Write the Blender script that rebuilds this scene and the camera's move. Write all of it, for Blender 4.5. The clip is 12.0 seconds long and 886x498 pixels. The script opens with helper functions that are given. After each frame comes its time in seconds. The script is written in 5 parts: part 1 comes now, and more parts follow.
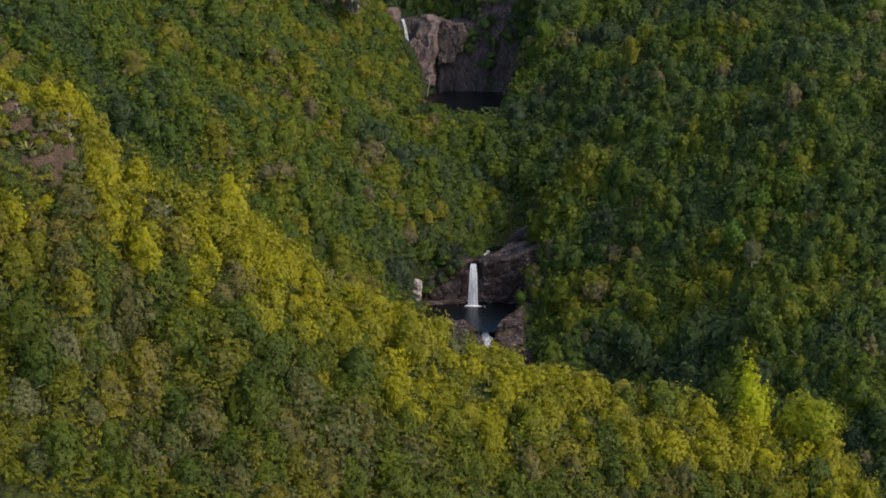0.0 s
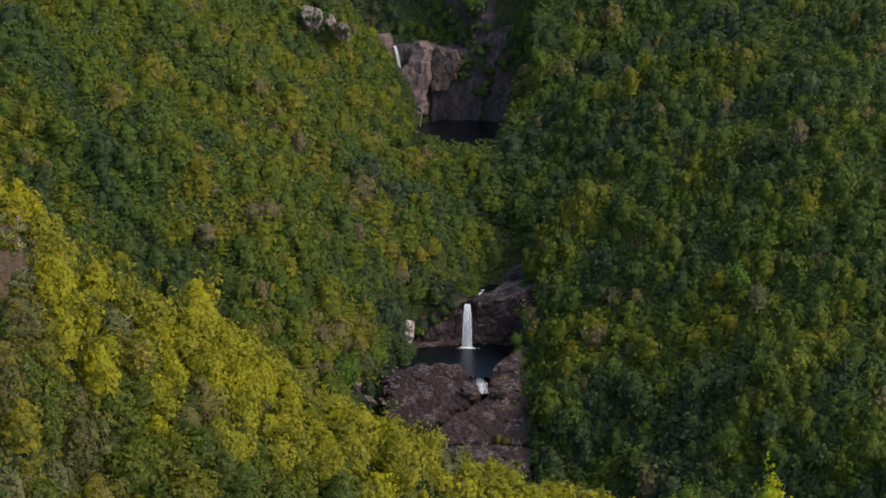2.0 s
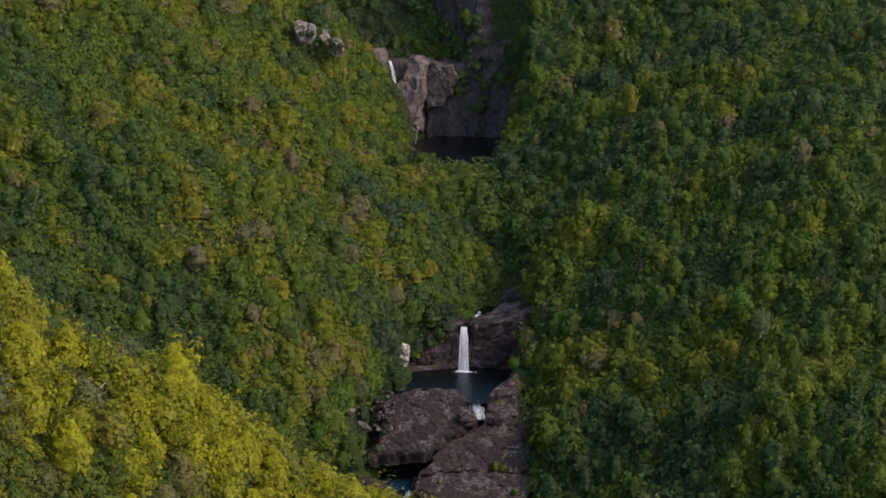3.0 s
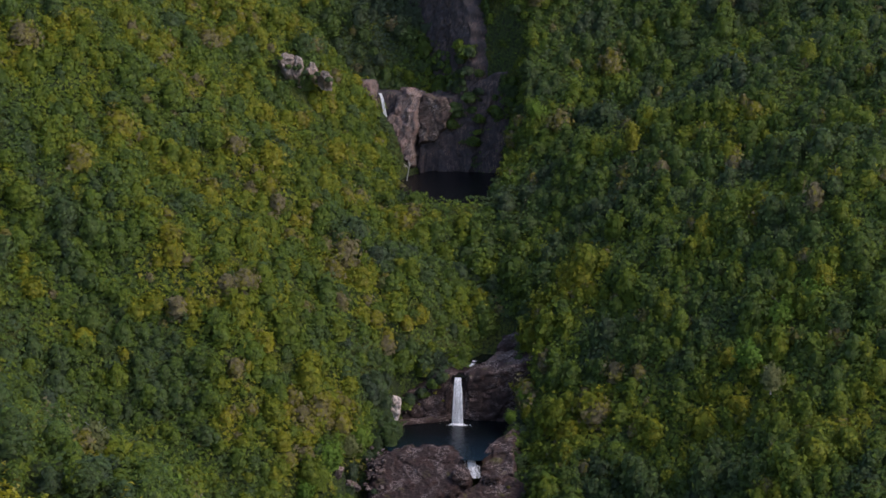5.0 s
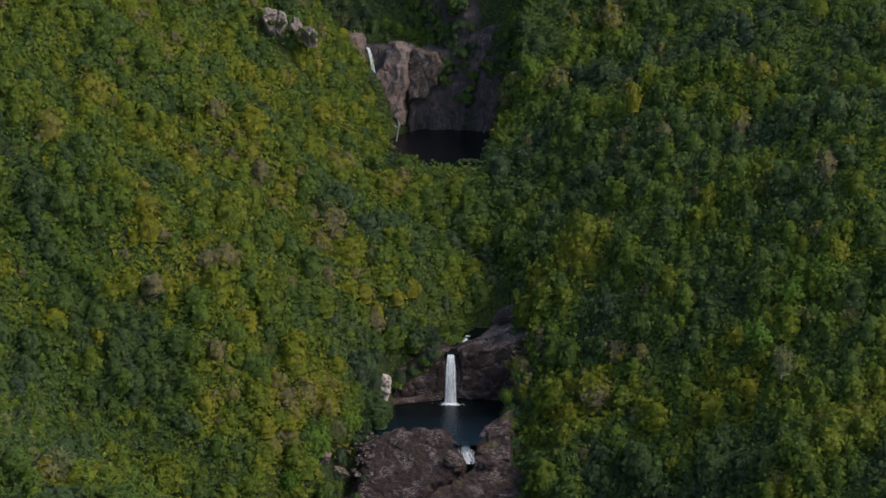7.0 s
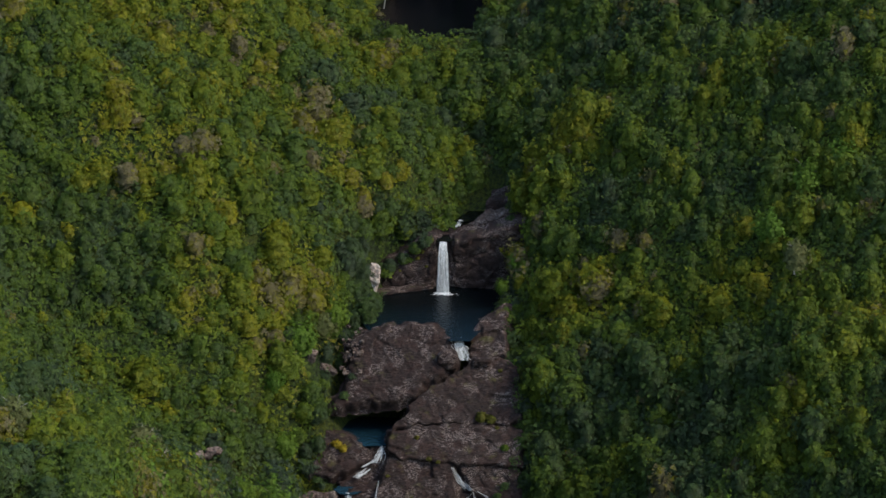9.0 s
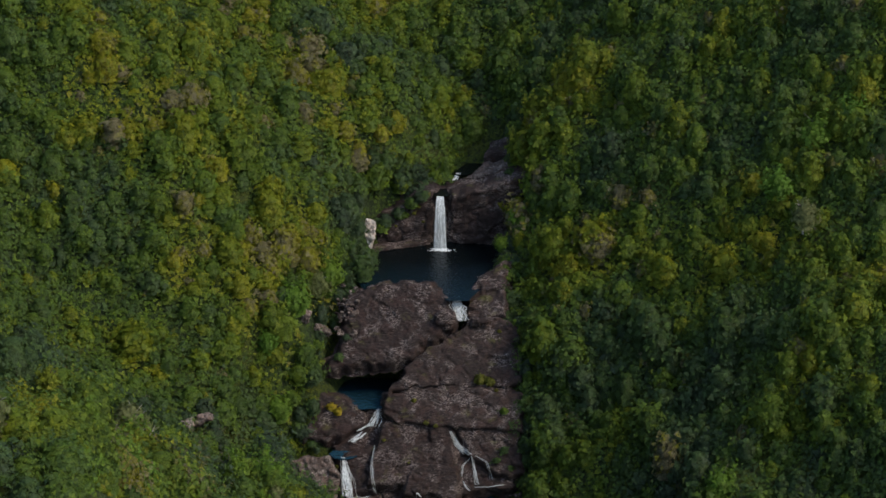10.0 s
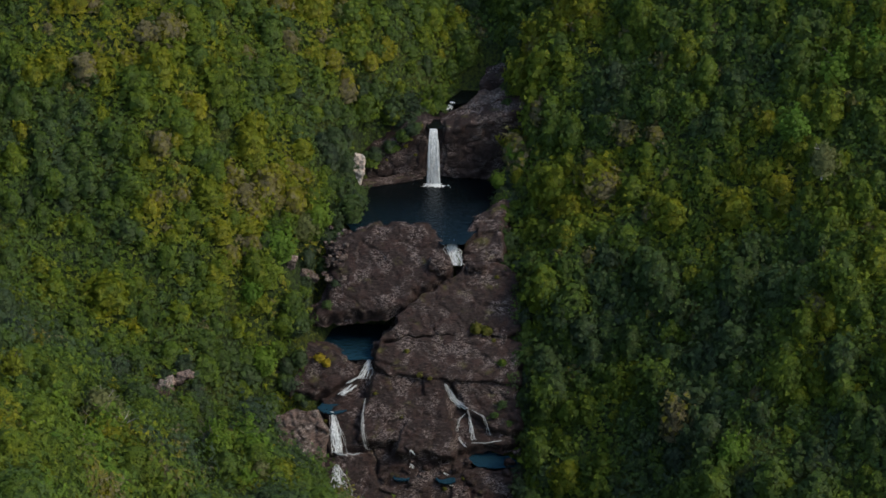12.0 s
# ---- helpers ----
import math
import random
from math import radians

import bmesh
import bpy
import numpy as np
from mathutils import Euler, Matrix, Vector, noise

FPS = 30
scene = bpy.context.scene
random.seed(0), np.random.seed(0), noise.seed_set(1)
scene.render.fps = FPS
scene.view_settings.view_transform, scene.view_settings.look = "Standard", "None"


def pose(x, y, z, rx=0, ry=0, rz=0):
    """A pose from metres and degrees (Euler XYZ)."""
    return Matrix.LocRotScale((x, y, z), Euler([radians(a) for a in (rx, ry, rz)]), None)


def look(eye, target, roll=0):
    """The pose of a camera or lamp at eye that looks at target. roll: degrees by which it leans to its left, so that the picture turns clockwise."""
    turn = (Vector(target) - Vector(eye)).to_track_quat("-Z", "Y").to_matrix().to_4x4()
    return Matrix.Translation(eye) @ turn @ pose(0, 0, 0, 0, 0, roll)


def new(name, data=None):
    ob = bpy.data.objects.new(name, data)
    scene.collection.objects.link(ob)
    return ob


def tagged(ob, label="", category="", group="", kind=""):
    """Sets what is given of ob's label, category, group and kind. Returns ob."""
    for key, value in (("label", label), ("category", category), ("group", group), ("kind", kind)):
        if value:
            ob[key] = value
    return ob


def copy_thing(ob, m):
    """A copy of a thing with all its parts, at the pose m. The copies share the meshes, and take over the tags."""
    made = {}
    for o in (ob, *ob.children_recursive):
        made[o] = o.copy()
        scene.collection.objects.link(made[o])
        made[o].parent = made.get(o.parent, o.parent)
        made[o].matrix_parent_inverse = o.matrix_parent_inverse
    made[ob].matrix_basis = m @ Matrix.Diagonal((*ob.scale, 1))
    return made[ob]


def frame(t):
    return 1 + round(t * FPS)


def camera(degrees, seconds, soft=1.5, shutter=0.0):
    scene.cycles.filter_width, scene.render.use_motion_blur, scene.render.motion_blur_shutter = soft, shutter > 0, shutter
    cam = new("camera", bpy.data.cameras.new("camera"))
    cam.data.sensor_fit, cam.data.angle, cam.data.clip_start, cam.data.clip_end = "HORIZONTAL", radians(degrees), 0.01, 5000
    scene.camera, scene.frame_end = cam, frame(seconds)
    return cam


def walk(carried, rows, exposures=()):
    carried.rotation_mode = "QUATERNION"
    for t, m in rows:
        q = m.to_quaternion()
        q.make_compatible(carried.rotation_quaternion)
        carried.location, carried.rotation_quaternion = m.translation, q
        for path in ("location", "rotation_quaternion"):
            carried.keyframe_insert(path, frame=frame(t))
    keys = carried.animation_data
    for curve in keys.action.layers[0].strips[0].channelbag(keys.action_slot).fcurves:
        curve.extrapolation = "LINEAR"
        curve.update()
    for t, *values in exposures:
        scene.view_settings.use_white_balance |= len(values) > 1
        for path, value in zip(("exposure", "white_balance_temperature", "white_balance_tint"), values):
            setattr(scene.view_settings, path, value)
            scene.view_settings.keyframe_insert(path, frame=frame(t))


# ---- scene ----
cam = camera(25.93, 12.0, soft=1.6)
PATH = [
    (0, look((59.64, -603.22, 153.01), (14.86, -215.27, 66.46), 0.06)),
    (0.5, look((59.03, -597.49, 154.79), (14.50, -209.57, 67.95), 0.08)),
    (1, look((58.37, -591.68, 156.47), (14.27, -203.61, 70.13), 0.14)),
    (1.5, look((57.72, -585.64, 157.97), (13.88, -197.49, 71.85), 0.15)),
    (2, look((57.04, -579.27, 159.58), (13.57, -191.05, 73.57), 0.16)),
    (2.5, look((56.35, -572.64, 161.21), (13.14, -184.33, 75.52), 0.16)),
    (3, look((55.69, -565.84, 162.67), (12.94, -177.44, 77.13), 0.15)),
    (3.2, look((55.40, -563.17, 163.16), (12.71, -174.76, 77.64), 0.15)),
    (4.8, look((52.76, -539.89, 168.29), (11.27, -151.14, 83.73), 0.12)),
    (5, look((52.42, -536.81, 169.13), (11.16, -148.05, 84.45), 0.10)),
    (5.5, look((51.56, -529.15, 171.19), (10.75, -140.84, 84.31), 0.06)),
    (6, look((50.61, -521.43, 173.14), (10.25, -133.67, 83.64), 0.07)),
    (6.5, look((49.56, -513.63, 174.88), (9.88, -126.91, 80.69), 0.04)),
    (7, look((48.64, -505.92, 176.43), (9.86, -120.72, 75.82), 0.01)),
    (7.2, look((48.27, -502.89, 177.03), (9.74, -118.34, 73.88), 0.02)),
    (8.8, look((45.30, -476.83, 182.63), (9.37, -100.97, 50.58), -0.18)),
    (9, look((44.91, -473.54, 183.40), (9.27, -98.86, 47.96), -0.22)),
    (9.5, look((43.92, -465.37, 185.30), (8.92, -93.55, 42.06), -0.27)),
    (10, look((42.87, -457.25, 187.06), (8.73, -88.43, 36.06), -0.28)),
    (10.5, look((41.92, -449.29, 188.72), (8.61, -83.54, 30.21), -0.30)),
    (11, look((40.86, -441.16, 190.28), (8.59, -78.64, 24.34), -0.30)),
    (11.5, look((39.80, -433.05, 191.94), (8.25, -73.50, 19.51), -0.32)),
    (12, look((38.68, -424.88, 193.71), (7.89, -67.82, 16.07), -0.27)),
]
walk(cam, PATH, [(0, 1.06, 7050, 15.5), (3, 1.04, 6750, 18), (5, 1.01, 6550, 20), (7, 0.95, 6700, 10), (9, 0.90, 6800, 5), (12, 0.79, 6950, 4.5)])

# ---------------------------------------------------------------- light
SUN_AZ, SUN_EL = radians(106), radians(46)      # azimuth clockwise from +y
world = bpy.data.worlds.new("sky")
scene.world = world
world.use_nodes = True
wn = world.node_tree
sky = wn.nodes.new("ShaderNodeTexSky")
sky.sky_type = "NISHITA"
sky.sun_disc = False
sky.sun_elevation = SUN_EL
sky.sun_rotation = SUN_AZ
sky.air_density, sky.dust_density, sky.ozone_density = 1.2, 1.5, 1.0
wn.nodes["Background"].inputs["Strength"].default_value = 0.15
wn.links.new(sky.outputs["Color"], wn.nodes["Background"].inputs["Color"])
sun_data = bpy.data.lights.new("sun", "SUN")
sun_data.energy = 1.0
sun_data.angle = radians(9.0)
sun_data.color = (1.0, 0.90, 0.74)
sun = new("sun", sun_data)
sun_way = Vector((math.sin(SUN_AZ) * math.cos(SUN_EL), math.cos(SUN_AZ) * math.cos(SUN_EL), math.sin(SUN_EL)))
sun.matrix_world = look(sun_way * 900, (0, 0, 0))


# ---------------------------------------------------------------- materials
def shader(name):
    m = bpy.data.materials.new(name)
    m.use_nodes = True
    m.node_tree.nodes["Principled BSDF"].inputs["Specular IOR Level"].default_value = 0.3
    return m, m.node_tree, m.node_tree.nodes["Principled BSDF"]


def node(nt, kind, **values):
    n = nt.nodes.new(kind)
    for key, value in values.items():
        n.inputs[key.replace("_", " ")].default_value = value
    return n


def ramp(nt, fac, stops):
    n = nt.nodes.new("ShaderNodeValToRGB")
    while len(n.color_ramp.elements) < len(stops):
        n.color_ramp.elements.new(0.5)
    for e, (p, c) in zip(n.color_ramp.elements, stops):
        e.position, e.color = p, (*c, 1)
    nt.links.new(fac, n.inputs["Fac"])
    return n.outputs["Color"]


def mixed(nt, fac, a, b, how="MIX"):
    n = nt.nodes.new("ShaderNodeMix")
    n.data_type, n.blend_type = "RGBA", how
    for sock, value in ((n.inputs[0], fac), (n.inputs[6], a), (n.inputs[7], b)):
        if isinstance(value, (int, float)):
            sock.default_value = value
        elif isinstance(value, tuple):
            sock.default_value = (*value, 1)
        else:
            nt.links.new(value, sock)
    return n.outputs[2]


def calc(nt, how, a, b=0.0, c=0.0):
    n = nt.nodes.new("ShaderNodeMath")
    n.operation = how
    for sock, value in zip(n.inputs, (a, b, c)):
        if isinstance(value, (int, float)):
            sock.default_value = value
        else:
            nt.links.new(value, sock)
    return n.outputs[0]


def wobble(nt, scale, detail=3.0, stretch=(1, 1, 1), rough=0.55, turn=(0, 0, 0)):
    geo = nt.nodes.new("ShaderNodeNewGeometry")
    mapping = nt.nodes.new("ShaderNodeMapping")
    mapping.inputs["Scale"].default_value = stretch
    mapping.inputs["Rotation"].default_value = turn
    nt.links.new(geo.outputs["Position"], mapping.inputs["Vector"])
    n = node(nt, "ShaderNodeTexNoise", Scale=scale, Detail=detail, Roughness=rough)
    nt.links.new(mapping.outputs["Vector"], n.inputs["Vector"])
    return n.outputs["Fac"]


def relief(nt, bsdf, height, strength, distance):
    b = node(nt, "ShaderNodeBump", Strength=strength, Distance=distance)
    nt.links.new(height, b.inputs["Height"])
    nt.links.new(b.outputs["Normal"], bsdf.inputs["Normal"])


def foliage(name, stops, shine=0.25, glow=0.45, fine_leaf=4.4, spread=1.0, grain=1.5):
    """Leaves: the tree's own tone picks the hue, each spray of leaves varies about it."""
    m, nt, bsdf = shader(name)
    tone = nt.nodes.new("ShaderNodeAttribute")
    tone.attribute_name = "tone"
    info = nt.nodes.new("ShaderNodeObjectInfo")
    geo = nt.nodes.new("ShaderNodeNewGeometry")
    drift = calc(nt, "MULTIPLY_ADD", wobble(nt, 0.42, 3.0, rough=0.6), 0.36, -0.18)
    own = calc(nt, "FRACT", calc(nt, "MULTIPLY_ADD", info.outputs["Random"], spread, tone.outputs["Fac"]))
    leaf = calc(nt, "MULTIPLY_ADD", geo.outputs["Random Per Island"], 0.18, -0.09)
    colour = ramp(nt, calc(nt, "ADD", own, calc(nt, "ADD", leaf, drift)), stops)
    value = calc(nt, "MULTIPLY_ADD", geo.outputs["Random Per Island"], 0.30, 0.85)
    fine = calc(nt, "MULTIPLY_ADD", wobble(nt, fine_leaf * 0.55, 3.0, rough=0.65), grain, 1.0 - grain * 0.5)
    out = nt.nodes.new("ShaderNodeAttribute")
    out.attribute_name = "out"
    turned = nt.nodes.new("ShaderNodeVectorTransform")
    turned.vector_type, turned.convert_from, turned.convert_to = "NORMAL", "OBJECT", "WORLD"
    nt.links.new(out.outputs["Vector"], turned.inputs[0])
    part_flat = nt.nodes.new("ShaderNodeVectorMath")
    part_flat.operation = "MULTIPLY_ADD"
    part_flat.inputs[1].default_value = (0.6, 0.6, 0.6)
    nt.links.new(geo.outputs["Normal"], part_flat.inputs[0])
    nt.links.new(turned.outputs[0], part_flat.inputs[2])
    facing = nt.nodes.new("ShaderNodeVectorMath")
    facing.operation = "NORMALIZE"
    nt.links.new(part_flat.outputs[0], facing.inputs[0])
    nt.links.new(facing.outputs[0], bsdf.inputs["Normal"])
    hsv = node(nt, "ShaderNodeHueSaturation")
    nt.links.new(colour, hsv.inputs["Color"])
    nt.links.new(calc(nt, "MULTIPLY", value, fine), hsv.inputs["Value"])
    nt.links.new(hsv.outputs["Color"], bsdf.inputs["Base Color"])
    bsdf.inputs["Roughness"].default_value = 0.62
    bsdf.inputs["Specular IOR Level"].default_value = shine
    thin = nt.nodes.new("ShaderNodeBsdfTranslucent")
    nt.links.new(hsv.outputs["Color"], thin.inputs["Color"])
    nt.links.new(facing.outputs[0], thin.inputs["Normal"])
    both = nt.nodes.new("ShaderNodeMixShader")
    both.inputs[0].default_value = glow
    nt.links.new(bsdf.outputs[0], both.inputs[1])
    nt.links.new(thin.outputs[0], both.inputs[2])
    gaps = nt.nodes.new("ShaderNodeBsdfTransparent")
    ragged = nt.nodes.new("ShaderNodeMixShader")
    nt.links.new(ramp(nt, wobble(nt, fine_leaf, 2.0, rough=0.6), [(0.40, (1, 1, 1)), (0.47, (0, 0, 0))]), ragged.inputs[0])
    nt.links.new(both.outputs[0], ragged.inputs[1])
    nt.links.new(gaps.outputs[0], ragged.inputs[2])
    nt.links.new(ragged.outputs[0], nt.nodes["Material Output"].inputs["Surface"])
    return m


WOOD_TONES = [
    (0.00, (0.045, 0.069, 0.038)), (0.20, (0.054, 0.089, 0.031)), (0.36, (0.064, 0.108, 0.022)),
    (0.50, (0.082, 0.132, 0.014)), (0.64, (0.116, 0.156, 0.011)), (0.76, (0.164, 0.182, 0.010)),
    (0.88, (0.214, 0.202, 0.011)), (1.00, (0.150, 0.132, 0.070))]
LEAF_WOODS = foliage("leaf_woods", WOOD_TONES, spread=0.0)
LEAF_VALLEY = foliage("leaf_valley", WOOD_TONES, spread=0.55)
# Yellow-green leaves, also brightened: part of the spur's sunlight is in this colour.
LEAF_RIDGE_SUNLIT = foliage("leaf_ridge_sunlit", [
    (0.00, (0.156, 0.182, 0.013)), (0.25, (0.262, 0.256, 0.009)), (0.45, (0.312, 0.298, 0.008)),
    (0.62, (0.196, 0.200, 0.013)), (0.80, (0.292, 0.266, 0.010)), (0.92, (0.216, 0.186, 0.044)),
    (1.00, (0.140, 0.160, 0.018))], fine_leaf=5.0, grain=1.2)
# Duller than the crest's leaves: the flank's weaker light is in the colour.
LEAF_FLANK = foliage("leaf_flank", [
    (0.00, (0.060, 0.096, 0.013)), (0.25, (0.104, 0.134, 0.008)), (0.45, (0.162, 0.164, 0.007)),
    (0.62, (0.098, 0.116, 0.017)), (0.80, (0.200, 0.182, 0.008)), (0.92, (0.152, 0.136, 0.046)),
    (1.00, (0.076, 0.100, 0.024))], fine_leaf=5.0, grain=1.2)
LEAF_GOLD = foliage("leaf_gold", [(0.0, (0.15, 0.180, 0.012)), (1.0, (0.20, 0.200, 0.014))])
LEAF_FRESH = foliage("leaf_fresh", [(0.0, (0.088, 0.175, 0.018)), (0.6, (0.120, 0.200, 0.02)), (1.0, (0.150, 0.205, 0.02))])
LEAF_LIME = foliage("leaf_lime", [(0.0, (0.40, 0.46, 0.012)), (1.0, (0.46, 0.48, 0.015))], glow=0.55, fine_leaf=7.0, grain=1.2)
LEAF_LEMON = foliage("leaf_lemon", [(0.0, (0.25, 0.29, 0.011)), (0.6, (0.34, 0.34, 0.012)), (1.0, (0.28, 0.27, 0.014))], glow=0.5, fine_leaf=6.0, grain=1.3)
LEAF_GREY = foliage("leaf_grey", [(0.0, (0.125, 0.142, 0.050)), (0.5, (0.165, 0.172, 0.066)), (1.0, (0.105, 0.128, 0.038))], fine_leaf=5.0)
LEAF_OLIVE = foliage("leaf_olive", [(0.0, (0.085, 0.095, 0.014)), (0.6, (0.135, 0.130, 0.016)), (1.0, (0.105, 0.100, 0.02))], fine_leaf=5.0)
LEAF_YELLOW = foliage("leaf_yellow", [(0.0, (0.34, 0.26, 0.02)), (1.0, (0.40, 0.30, 0.03))], fine_leaf=5.0)


def bark_material(name, a, b):
    m, nt, bsdf = shader(name)
    grain = wobble(nt, 5.0, 4.0, (1, 1, 0.2))
    nt.links.new(ramp(nt, grain, [(0.3, a), (0.7, b)]), bsdf.inputs["Base Color"])
    bsdf.inputs["Roughness"].default_value = 0.85
    relief(nt, bsdf, grain, 0.5, 0.05)
    return m


BARK = bark_material("bark", (0.07, 0.055, 0.045), (0.17, 0.14, 0.115))
BARK_PALE = bark_material("bark_pale", (0.24, 0.22, 0.19), (0.42, 0.40, 0.36))


def rock_material(name, dark, mid, pale, moss, streak=(1, 1, 3.5), turn=(0, 0, 0), wet=0.5, lean=0.62):
    m, nt, bsdf = shader(name)
    big = wobble(nt, 0.11, 4.0)
    strata = wobble(nt, 0.8, 7.0, streak, 0.66, turn)
    fine = wobble(nt, 1.5, 6.0, (0.7, 1, 3.2), 0.68, turn)
    veins = calc(nt, "ABSOLUTE", calc(nt, "SUBTRACT", wobble(nt, 0.5, 5.0, streak, 0.6, turn), 0.5))
    base = ramp(nt, strata, [(0.30, dark), (0.50, mid), (lean, mid), (lean + 0.16, pale)])
    base = mixed(nt, calc(nt, "MULTIPLY", big, 0.55), base, dark)
    rust = ramp(nt, wobble(nt, 0.42, 4.0), [(0.46, (0, 0, 0)), (0.60, (1, 1, 1))])
    base = mixed(nt, calc(nt, "MULTIPLY", rust, 0.45), base, (mid[0] * 1.5, mid[1] * 1.15, mid[2] * 1.05))
    specks = ramp(nt, fine, [(0.55, (0, 0, 0)), (0.72, (1, 1, 1))])
    weathered = ramp(nt, wobble(nt, 0.20, 4.0, rough=0.7), [(0.52, (0.06, 0.06, 0.06)), (0.64, (1, 1, 1))])
    base = mixed(nt, calc(nt, "MULTIPLY", calc(nt, "MULTIPLY", specks, weathered), 0.55), base, pale)
    pits = ramp(nt, wobble(nt, 1.7, 4.0, (1, 1, 2.0), 0.7, turn), [(0.40, (1, 1, 1)), (0.46, (0, 0, 0))])
    base = mixed(nt, calc(nt, "MULTIPLY", pits, 0.75), base, (dark[0] * 0.5, dark[1] * 0.5, dark[2] * 0.5))
    lines = ramp(nt, veins, [(0.006, (1, 1, 1)), (0.022, (0, 0, 0))])
    base = mixed(nt, calc(nt, "MULTIPLY", lines, 0.7), base, dark)
    light = calc(nt, "ABSOLUTE", calc(nt, "SUBTRACT", wobble(nt, 0.9, 6.0, streak, 0.62, turn), 0.47))
    light = ramp(nt, light, [(0.008, (1, 1, 1)), (0.026, (0, 0, 0))])
    some = ramp(nt, wobble(nt, 0.22, 2.0), [(0.48, (0, 0, 0)), (0.58, (1, 1, 1))])
    base = mixed(nt, calc(nt, "MULTIPLY", calc(nt, "MULTIPLY", light, some), 0.8), base, pale)
    geo = nt.nodes.new("ShaderNodeNewGeometry")
    up = nt.nodes.new("ShaderNodeSeparateXYZ")
    nt.links.new(geo.outputs["Normal"], up.inputs["Vector"])
    patch = ramp(nt, wobble(nt, 0.30, 3.0), [(0.60, (0, 0, 0)), (0.70, (1, 1, 1))])
    flat = ramp(nt, up.outputs["Z"], [(0.45, (0, 0, 0)), (0.8, (1, 1, 1))])
    green = calc(nt, "MULTIPLY", calc(nt, "MULTIPLY", patch, flat), 0.35)
    base = mixed(nt, green, base, moss)
    nt.links.new(base, bsdf.inputs["Base Color"])
    bsdf.inputs["Specular IOR Level"].default_value = 0.22
    nt.links.new(calc(nt, "MULTIPLY_ADD", big, 0.5, wet), bsdf.inputs["Roughness"])
    relief(nt, bsdf, calc(nt, "ADD", strata, calc(nt, "MULTIPLY", fine, 0.7)), 0.6, 0.7)
    return m


ROCK_WET = rock_material("rock_wet", (0.017, 0.0108, 0.0102), (0.0355, 0.0225, 0.0203), (0.33, 0.265, 0.25), (0.09, 0.09, 0.015), (1, 1, 3.0), (0.35, 0.25, 0))
ROCK_SLAB = rock_material("rock_slab", (0.018, 0.0118, 0.0112), (0.0390, 0.0254, 0.0228), (0.39, 0.315, 0.295), (0.10, 0.10, 0.015), (1, 1, 4.5), (0.5, 0.55, 0.3))
ROCK_MID = rock_material("rock_mid", (0.036, 0.026, 0.023), (0.090, 0.067, 0.058), (0.42, 0.35, 0.31), (0.10, 0.10, 0.02), (1, 1, 3.0), (0.4, 0.5, 0.2), 0.55, 0.56)
ROCK_BANK = rock_material("rock_bank", (0.040, 0.029, 0.026), (0.110, 0.083, 0.073), (0.46, 0.38, 0.345), (0.10, 0.10, 0.02), (1, 1, 4.0), (0.4, 0.7, 0.2), 0.55, 0.52)
ROCK_PALE = rock_material("rock_pale", (0.062, 0.046, 0.042), (0.170, 0.130, 0.117), (0.44, 0.35, 0.315), (0.10, 0.10, 0.03), (2.2, 2.2, 0.5), (0, 0, 0), 0.6, 0.55)
ROCK_TAN = rock_material("rock_tan", (0.085, 0.068, 0.06), (0.26, 0.215, 0.185), (0.50, 0.43, 0.385), (0.12, 0.12, 0.04), (1.4, 1.4, 0.8), (0, 0.3, 0), 0.6, 0.54)
# Cliff rock with the upper gorge's shade and bluish haze in its colour.
ROCK_CLIFF_SHADED = rock_material("rock_cliff_shaded", (0.027, 0.025, 0.028), (0.050, 0.044, 0.046), (0.19, 0.128, 0.105), (0.05, 0.07, 0.02), (1.6, 1.6, 0.14), (0, 0, 0), 0.55, 0.56)
ROCK_WHITE = rock_material("rock_white", (0.26, 0.22, 0.20), (0.52, 0.47, 0.43), (0.76, 0.71, 0.67), (0.3, 0.3, 0.2), (1.5, 1.5, 0.8), (0, 0, 0), 0.6)


def ground_material():
    m, nt, bsdf = shader("undergrowth")
    a, b = wobble(nt, 0.07, 4.0), wobble(nt, 1.1, 5.0, rough=0.7)
    c = ramp(nt, calc(nt, "MULTIPLY_ADD", a, 0.6, calc(nt, "MULTIPLY", b, 0.4)), [(0.36, (0.024, 0.046, 0.014)), (0.48, (0.050, 0.082, 0.013)), (0.56, (0.085, 0.105, 0.011)), (0.66, (0.060, 0.076, 0.020))])
    # Darker in the bump's hollows: shade between the leaves, put into the colour.
    c = mixed(nt, ramp(nt, b, [(0.40, (0.75, 0.75, 0.75)), (0.56, (0, 0, 0))]), c, (0.012, 0.018, 0.008))
    nt.links.new(c, bsdf.inputs["Base Color"])
    bsdf.inputs["Roughness"].default_value = 0.9
    relief(nt, bsdf, b, 1.0, 2.6)
    return m


GROUND = ground_material()


def earth_material():
    m, nt, bsdf = shader("bare_earth")
    a, b = wobble(nt, 0.5, 4.0), wobble(nt, 4.0, 5.0)
    nt.links.new(ramp(nt, calc(nt, "MULTIPLY_ADD", b, 0.4, calc(nt, "MULTIPLY", a, 0.6)), [(0.38, (0.045, 0.034, 0.020)), (0.50, (0.085, 0.055, 0.036)), (0.62, (0.135, 0.088, 0.062))]), bsdf.inputs["Base Color"])
    bsdf.inputs["Roughness"].default_value = 0.95
    relief(nt, bsdf, b, 1.0, 0.5)
    return m


EARTH = earth_material()


